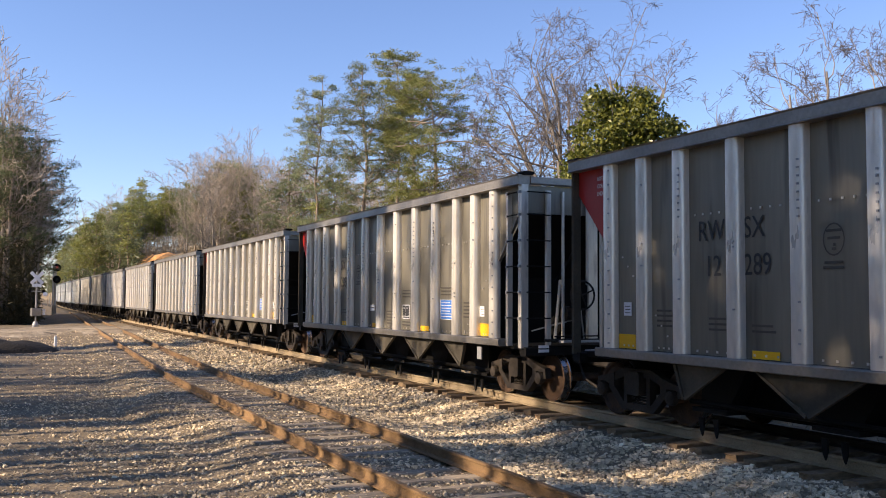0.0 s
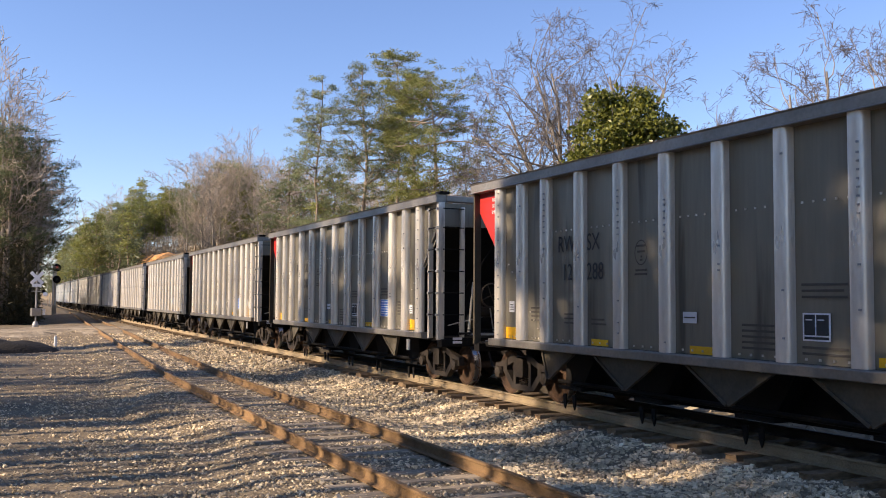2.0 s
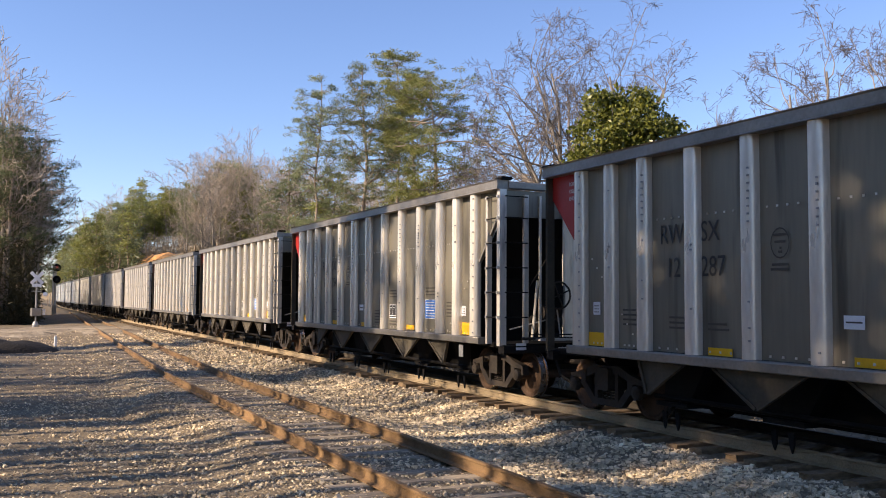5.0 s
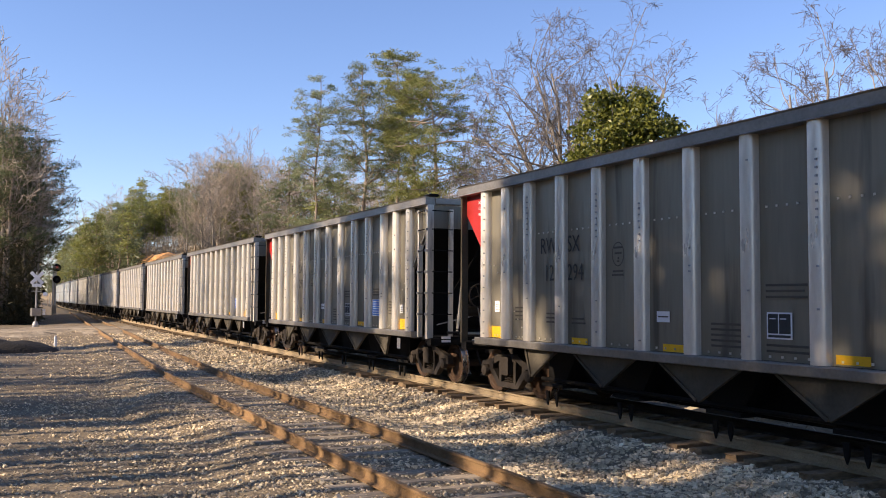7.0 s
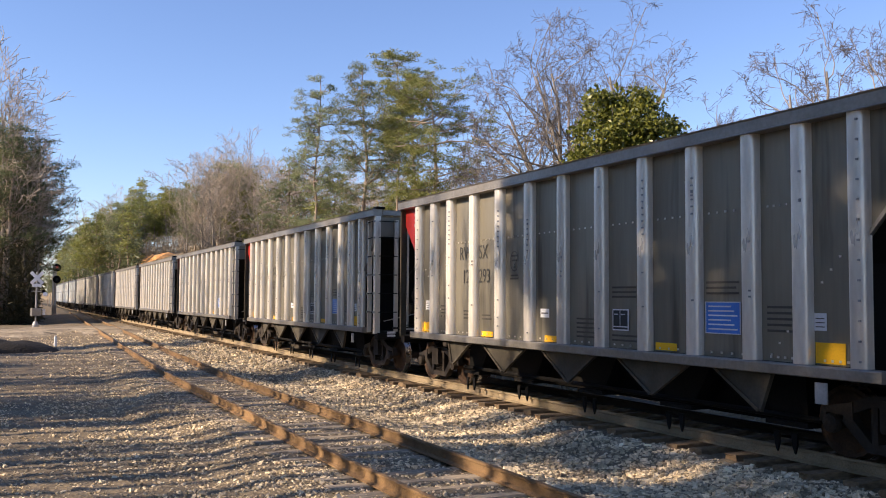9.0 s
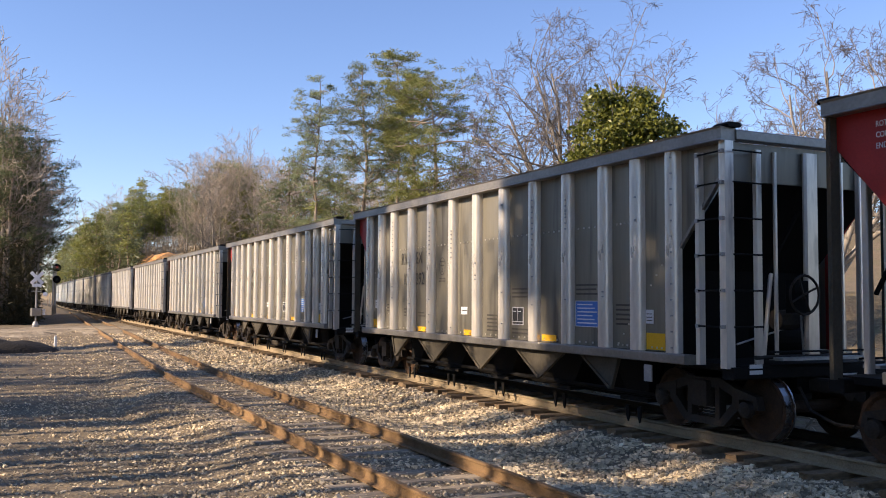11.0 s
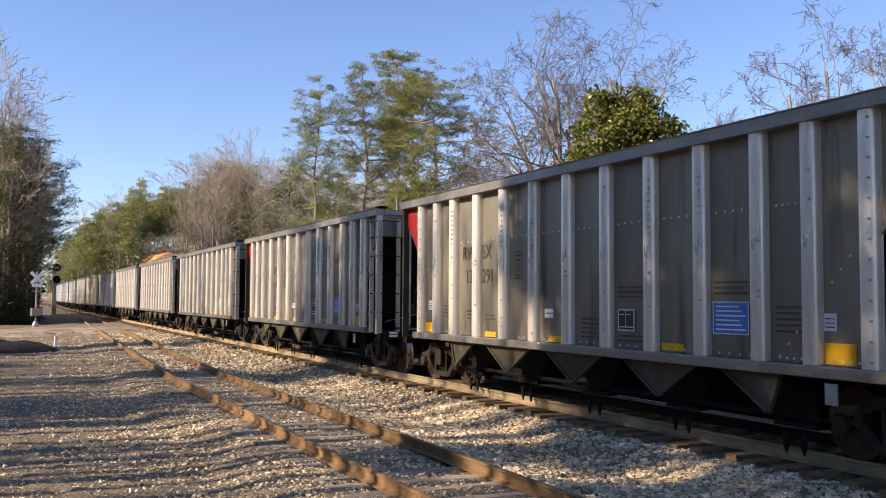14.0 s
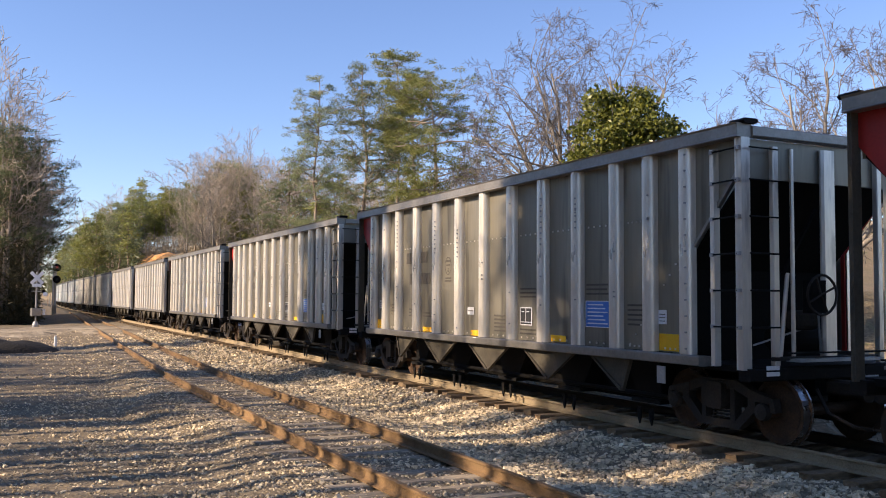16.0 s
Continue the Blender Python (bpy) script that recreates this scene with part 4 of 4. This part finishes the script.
def magnolia():
    """A broad, lumpy crown of leaf clumps, open at its rim; lobes stand along a line across the view."""
    r = np.random.default_rng(41)
    ob = tagged(new("magnolia_tree"), "dense glossy evergreen magnolia behind the train", "tree")
    segs = grow(r, 9.0, (0.30, 0.40, 0.4), 2, (18, 5, 4), 0.22, 0.3, 0.15, 0.10)
    part("trunk", wood(segs, 0, 2), BARK, ob)
    tips = []
    for across, z, rad, n in ((-1.3, 5.0, 1.6, 150), (0.3, 6.0, 2.4, 280), (-0.45, 8.3, 1.25, 90), (-0.75, 9.9, 0.55, 24), (0.45, 9.2, 1.1, 70), (1.3, 9.5, 0.85, 45),
                              (1.5, 7.6, 1.5, 130), (2.5, 8.0, 0.7, 34), (-1.15, 6.9, 1.1, 70), (2.2, 6.0, 1.4, 100), (0.3, 3.5, 2.7, 180), (-2.1, 3.4, 1.5, 80), (0.8, 10.1, 0.45, 16), (-0.1, 9.9, 0.5, 18), (2.0, 9.0, 0.45, 14), (-1.9, 6.1, 0.5, 16), (-1.3, 8.2, 0.45, 14)):
        v = r.normal(0, 1, (n, 3))
        v /= np.linalg.norm(v, axis=1)[:, None]
        v *= (rad * r.uniform(0.6, 1.22, n))[:, None]
        tips.append(v + np.array((0.60 * across, 0.80 * across, z)))
    part("crown", blades("crown", np.concatenate(tips), 34, 0.36, 0.175, MAGNOLIA, r, 0.9, 0.5), MAGNOLIA, ob)
    return ob


stand(magnolia(), *at_angle(36.3, 36), tall=1.06)

# far woods: a few kinds, then copies scaled to the line of the hill
far_bare = [bare_tree(50 + q, 17.0, "bare winter hardwood on the hillside", 3, (12, 6, 4), 0.17, (0.37, 0.46, 0.50), 0.022, 0.14, 0.34, 0.18) for q in range(3)]
far_pine = [pine(60 + q, 17.0, "green pine among the hillside woods", 0.42, 0.19, 13, 0.55, 0.85, 11, 0.17, needles=(NEEDLE, BLUENEEDLE, NEEDLE)[q]) for q in range(3)]
r = np.random.default_rng(8)
for q in range(3):
    stand(far_bare[q], *at_angle(13.0 + 5.0 * q, 118 + 6 * q), q, 0.9)
    stand(far_pine[q], *at_angle(4.6 + 1.2 * q, 175 + 8 * q), q, 1.0)


def woodland(count, a0, a1, d0, d1, green, lo, hi):
    """Trees scattered over a wedge of the hill; their tops keep under its skyline."""
    for q in range(count):
        ang = a0 + (a1 - a0) * (q + r.random()) / count
        dist = r.uniform(max(d0, 17.5 / math.sin(radians(ang))), max(d1, 21 / math.sin(radians(ang))))
        if 6.7 < ang < 9.6 and dist < 190:
            dist += 60          # the clay bank stays clear
        x, y = at_angle(ang, dist)
        z = float(ground_z(x, y))
        top = 2.0 + dist * crest(ang) * r.uniform(lo, hi)
        size = max(0.35, min(1.25, (top - z) / 17.6))
        again((far_pine if r.random() < green else far_bare)[int(r.integers(0, 3))], x, y, r.uniform(0, 6.28), size)


woodland(52, 2.9, 7.5, 125, 200, 0.85, 0.80, 1.0)
woodland(24, 6.8, 10.2, 190, 230, 0.8, 0.8, 1.0)
woodland(24, 9.6, 13.5, 105, 150, 0.30, 0.80, 1.0)
woodland(36, 11.0, 16.5, 92, 135, 0.06, 0.84, 1.0)
woodland(44, 15.5, 31.0, 88, 125, 0.12, 0.70, 0.98)
woodland(4, 11.6, 13.3, 112, 124, 1.0, 0.98, 1.03)
woodland(26, 15.5, 31.0, 100, 140, 0.15, 0.85, 1.0)
again(oak_b, *at_angle(54.5, 54), 0.4, 1.05)

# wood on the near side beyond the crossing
edge_pine = stand(pine(31, 18.0, "pine at the edge of the wood by the crossing, shade in its dark needles", 0.36, 0.24, 26, 0.42, 0.75, 16, 0.20, needles=EDGENEEDLE), *at_angle(1.35, 97), 1.0)
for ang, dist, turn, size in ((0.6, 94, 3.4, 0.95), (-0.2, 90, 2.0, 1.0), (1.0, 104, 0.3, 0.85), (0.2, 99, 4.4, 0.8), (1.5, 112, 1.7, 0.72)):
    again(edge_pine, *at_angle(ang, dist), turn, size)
for ang, dist, kind, size in ((0.9, 95, 1, 1.0), (-0.5, 92, 1, 1.2), (-1.0, 96, 1, 1.35), (0.3, 104, 1, 1.2), (0.0, 93, 1, 1.15), (0.5, 97, 1, 1.1), (1.6, 300, 0, 0.9), (2.3, 420, 1, 1.0),
                              (2.7, 400, 0, 1.0), (-2.5, 104, 1, 1.2), (1.5, 132, 1, 1.0), (-0.1, 112, 0, 1.2), (1.4, 108, 1, 0.95), (1.1, 92, 1, 0.8), (0.1, 91, 1, 0.95), (-0.6, 97, 0, 1.15),
                              (1.7, 96, 1, 0.6), (3.1, 380, 1, 1.0), (1.9, 230, 0, 0.5), (2.2, 250, 0, 0.45), (2.5, 270, 1, 0.55), (2.75, 290, 0, 0.6), (2.35, 300, 0, 0.5)):
    again((far_pine if kind == 0 else far_bare)[int(r.integers(0, 3))], *at_angle(ang, dist), r.uniform(0, 6.28), size)


def underbrush(name, count, spots, label, material, tall=1.6, size=0.8, seed=70):
    """Dry brush: stems and scraps of leaves standing on the ground at the places given."""
    rr = np.random.default_rng(seed)
    x, y = spots(rr, count)
    z = ground_z(x, y)
    h = tall * rr.random(count) ** 1.6 * (0.55 + 0.45 * np.sin(x * 0.9 + 2.0 * np.sin(y * 0.7)) ** 2)
    c = np.stack([x, y, z + h], -1)
    me = blades("brush", c, 3, size, size, material, rr, 0.8, 0.13)
    return tagged(new(name, me), label, "brush", kind="stuff")


def hillside(rr, n):
    a = np.radians(rr.uniform(3, 33, n))
    d = rr.uniform(0, 1, n) ** 0.7 * 80 + np.maximum(85, 16.5 / np.sin(a))
    d = np.where((a > 0.125) & (a < 0.175) & (d < 166), d + 50, d)
    return -np.cos(a) * d, np.sin(a) * d


def pine_growth(rr, n):
    a = np.radians(rr.uniform(2.9, 7.0, n))
    d = rr.uniform(0, 55, n) + np.maximum(125, 17.5 / np.sin(a))
    return -np.cos(a) * d, np.sin(a) * d


def thicket(rr, n):
    a = np.radians(rr.uniform(-2.5, 1.75, n) - 0.5 * rr.random(n))
    d = rr.uniform(88, 135, n)
    return -np.cos(a) * d, np.sin(a) * d


underbrush("underbrush", 26000, hillside, "dry brown underbrush covering the wooded hillside", BRUSH, 5.0, 0.85)
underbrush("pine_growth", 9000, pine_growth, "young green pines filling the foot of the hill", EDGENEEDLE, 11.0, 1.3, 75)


def trackside(rr, n):
    return rr.uniform(-70, 12, n), rr.uniform(15.0, 26.0, n)


underbrush("trackside_weeds", 9000, trackside, "dry tan weeds along the far side of the track", BRUSH, 1.3, 0.6, 73)
underbrush("thicket", 22000, thicket, "brown-green thicket under the trees by the crossing, shade in its dark colour", SHADEBRUSH, 9.0, 0.7, 71)

# trees behind the camera, whose shade falls over the gravel and the cars: tall pines with high crowns, thin bare trunks between them
tall_pine = [stand(pine(81 + q, 19.5, "tall pine with a high crown in the yard's edge", 0.505, 0.16, 13, 0.80, 0.92, 12, 0.125, round_top=0.1), x, y, q, k)
             for q, (x, y, k) in enumerate(((-26.3, -9.5, 0.98), (-14.8, -9.2, 1.0)))]
for q, (x, y, size) in enumerate(((-12.7, -10.6, 1.02), (-16.4, -10.4, 0.97), (-13.6, -9.0, 0.80), (-9.9, -9.6, 0.80), (-8.0, -8.4, 1.0), (-6.0, -9.5, 1.0), (-29.6, -13.5, 0.95), (4.0, -11.0, 1.0), (-2.0, -9.0, 1.0))):
    again(tall_pine[q % 2], x, y, 1.3 * q, size)
thin_bare = [stand(bare_tree(91 + q, 16.0, "thin bare hardwood at the yard's edge", 2, (11, 6, 4), 0.20, (0.28, 0.40, 0.4), 0.022, 0.75, 0.40, 0.12), x, y, q, k)
             for q, (x, y, k) in enumerate(((-17.2, -8.0, 0.85), (-21.5, -10.0, 0.95), (-33.0, -9.0, 0.9)))]
for q in range(24):
    again(thin_bare[q % 3], -10 - 1.9 * q + r.uniform(-0.8, 0.8), r.uniform(-19, -11), r.uniform(0, 6.28), r.uniform(0.75, 1.1))
for q in range(22):
    again(thin_bare[q % 3], -10.5 - 1.35 * q + r.uniform(-0.5, 0.5), r.uniform(-9, -4), r.uniform(0, 6.28), r.uniform(0.42, 0.62))
for x, y, size in ((-29.8, -8.2, 0.46), (-16.6, -5.6, 0.24), (-44, -9, 0.5), (-20.5, -7.5, 0.34)):
    again(far_pine[1], x, y, r.uniform(0, 6.28), size)

# trees beyond the crossing that shade the far end of the train
for q in range(8):
    again(far_pine[(q + 1) % 3], -143 - 9.5 * q, -9.0 + r.uniform(-2, 2), r.uniform(0, 6.28), r.uniform(1.1, 1.25))
    again(far_pine[q % 3], -138 - 9.5 * q, -5.0 + r.uniform(-2, 2), r.uniform(0, 6.28), r.uniform(0.9, 1.1))

# the wood that closes the yard behind the camera
for q in range(34):
    if 1 < q < 9:
        continue            # the road leads out here
    again(tall_pine[q % 2] if q % 3 == 0 else thin_bare[q % 3], -95 + 4.6 * q + r.uniform(-1.5, 1.5), r.uniform(-41, -28), r.uniform(0, 6.28), r.uniform(0.85, 1.1))


def back_edge(rr, n):
    return rr.uniform(-150, 75, n), rr.uniform(-56, -32, n)


# growth added out of view to keep low skylight off the cars
underbrush("hedgerow", 24000, back_edge, "unseen dark evergreen screen added along the edge of the wood", SHADEBRUSH, 15.0, 2.0, 72)

# ---------------------------------------------------------------- crossing and signal
def crossbuck():
    ob = tagged(new("crossbuck_sign"), "white railroad crossbuck on a grey steel mast", "crossing sign")
    part("mast", Geo().tube((0, 0, 0), (0, 0, 4.3), 0.055, n=10), GALV, ob)
    for a in (-45, 45):
        g = Geo().box(-0.02, 0.02, -0.60, 0.60, -0.115, 0.115)
        b = part("blade", g, SIGNWHITE, ob, "white sign blade")
        b.matrix_basis = Matrix.Translation((0.08 + a * 0.0006, 0, 3.85)) @ Matrix.Rotation(radians(a), 4, "X")
    part("count_sign", Geo().box(0.06, 0.09, -0.33, 0.33, 3.18, 3.42), SIGNWHITE, ob)
    part("lamp_bar", Geo().tube((0, -0.5, 2.85), (0, 0.5, 2.85), 0.03, n=8), GALV, ob)
    for y in (-0.5, 0.5):
        part("lamp", Geo().lathe([(0.06, -0.12), (0.12, -0.1), (0.12, 0.02), (0.02, 0.03)], (0.05, y, 2.85), n=16, axis=0), BLACK, ob)
    part("bell", Geo().lathe([(0.05, 0), (0.17, 0.02), (0.17, 0.05), (0.05, 0.12)], (0.06, 0.62, 2.62), n=16, axis=0), SIGNWHITE, ob)
    part("gate_box", Geo().box(-0.22, 0.22, -0.33, 0.33, 1.0, 1.6, 0.03), CHORD, ob)
    part("counterweight", Geo().box(-0.08, 0.08, 0.48, 0.66, 1.1, 1.5, 0.02), SIGNWHITE, ob)
    part("base", Geo().lathe([(0.24, -0.25), (0.24, 0.35), (0.12, 0.6)], (0, 0, 0), n=12, axis=2), GALV, ob)
    return ob


s = crossbuck()
s.matrix_basis = Matrix.Translation((-75, 2.1, float(ground_z(-75, 1.8)))) @ Matrix.Rotation(radians(12), 4, "Z")


def block_signal():
    ob = tagged(new("railway_signal"), "two-headed block signal on a mast, upper lamp showing red", "railway signal")
    part("mast", Geo().tube((0, 0, 0), (0, 0, 7.0), 0.06, n=10), CHORD, ob)
    for z, lit in ((6.4, True), (4.8, False)):
        part("target", Geo().lathe([(0.2, 0.10), (0.52, 0.11), (0.52, 0.14), (0.2, 0.14)], (0, 0.25, z), n=20, axis=0), BLACK, ob, "round black signal head")
        part("hood", Geo().lathe([(0.22, 0.14), (0.22, 0.45), (0.2, 0.45), (0.2, 0.14)], (0, 0.25, z), n=16, axis=0), BLACK, ob)
        part("lens", Geo().lathe([(0.15, 0.15), (0.14, 0.19), (0.05, 0.22)], (0, 0.25, z), n=16, axis=0), glow if lit else INK, ob, "glowing red lens" if lit else "dark lens")
    part("ladder", Geo().box(-0.25, -0.20, -0.25, 0.25, 0.3, 6.6), GALV, ob)
    part("case", Geo().box(-0.25, 0.25, -0.30, 0.30, 0, 1.3, 0.03), CHORD, ob, "grey equipment case")
    return ob


s = block_signal()
s.matrix_basis = Matrix.Translation((-135, 6.0, float(ground_z(-135, 6.0))))

g = Geo().tube((0, 0, 0), (0, 0, 0.62), 0.085, 0.06, n=10)
s = tagged(part("marker_post", g, SIGNWHITE), "short white marker post beside the siding", "post")
s.matrix_basis = Matrix.Translation((-50, 2.35, float(ground_z(-50, 2.35)) - 0.1))

# the road over the tracks
g = Geo()
ys = np.linspace(-30, 8.3, 90)
vs = []
for y in ys:
    w = float(step(-1.5, 3.0, y))
    a = -73 + 0.7 * math.sin(y * 0.9) + 0.3 * math.sin(y * 3.1)
    b = -65.5 + 0.9 * math.sin(y * 1.1 + 1) + 0.4 * math.sin(y * 2.9)
    for x, on in ((a - 2.5, False), (a, True), (-69.5, True), (b, True), (b + 4.0 + 0.8 * math.sin(y * 1.7), False)):
        base = float(ground_z(x, y))
        vs.append((x, y, base + max(0.0, -0.175 - base) * w + 0.03 if on else base - 0.06))
fs = [(5 * k + b, 5 * k + b + 1, 5 * k + b + 6, 5 * k + b + 5) for k in range(len(ys) - 1) for b in range(4)]
tagged(part("road", g.add(vs, fs), ROAD), "pale worn road leading over the tracks", "road", kind="structure")

# orange clay bank cut into the hill, and a low near-black heap beside the road
def lump(name, x, y, lx, ly, h, material, seed, label, category, turn=0.0, n=26, sharp=1.0):
    rr = np.random.default_rng(seed)
    ca, sa = math.cos(turn), math.sin(turn)
    g = Geo()
    vs, fs = [], []
    for i in range(n + 1):
        for j in range(n + 1):
            u, v = -1 + 2 * i / n, -1 + 2 * j / n
            d = max(0.0, 1 - (abs(u) ** 2.4 + abs(v) ** 2.4))
            px, py = x + ca * u * lx - sa * v * ly, y + sa * u * lx + ca * v * ly
            k = noise.fractal(Vector((px * 0.6, py * 0.6, seed)), 1.0, 2.0, 4)
            vs.append((px, py, float(ground_z(px, py)) - 0.08 + h * d ** sharp * (1 + 0.5 * k)))
    for i in range(n):
        for j in range(n):
            a = i * (n + 1) + j
            fs.append((a, a + 1, a + n + 2, a + n + 1))
    return tagged(part(name, g.add(vs, fs), material, smooth=True), label, category)


lump("clay_bank", -172, 21.2, 20.0, 5.0, 0.9, CLAY, 3, "bare orange clay bank cut into the hillside", "bank", radians(8), 30, 0.55)
lump("earth_mound", -46, -1.3, 3.7, 1.9, 0.62, MOUND, 5, "low near-black heap beside the road", "dirt heap", radians(80), 24, 0.6)


# ---------------------------------------------------------------- movement
TRAVEL = (0.0, 6.254, 12.534, 18.84, 25.17, 31.525, 37.904, 44.306, 50.73, 57.176, 63.642, 70.127, 76.63, 83.149, 89.683, 96.231, 102.79)


def travelled(t):
    """Metres that the train has rolled after t seconds; it gains a little speed."""
    i = min(15, int(t))
    return TRAVEL[i] + (TRAVEL[i + 1] - TRAVEL[i]) * (t - i)


def motions():
    # the slender pine leans over in the wind
    still = sway.matrix_basis.copy()
    rows = []
    for t, deg in ((0, 0.0), (2, 0.03), (4, 0.1), (6, 0.3), (8, 0.42), (10, 0.5), (12, 0.6), (14, 0.62), (16, 0.66)):
        rows.append((t, Matrix.Translation(still.translation) @ Matrix.Rotation(radians(deg), 4, Vector((0.9, -0.43, 0))) @ Matrix.Translation(-still.translation) @ still))
    walk(sway, rows)
    for k, car in CARS:
        x0 = -31.09 - HX - 16.18 * k
        rows = []
        for t in range(0, 17):
            x = x0 + travelled(t)
            bend = math.degrees(math.atan(0.0005 * min(0.0, x + 150.0)))
            rows.append((t, pose(x, float(main_y(x)), 0, 0, 0, bend)))
        walk(car, rows)
        if -3 < k < 7:
            wheels = [o for o in car.children_recursive if o.name.startswith("wheelset")]
            for w in wheels:
                at = w.matrix_basis.translation.copy()
                walk(w, [(q / 10, Matrix.Translation(at) @ Matrix.Rotation(travelled(q / 10) / 0.457, 4, "Y")) for q in range(161)])


motions()
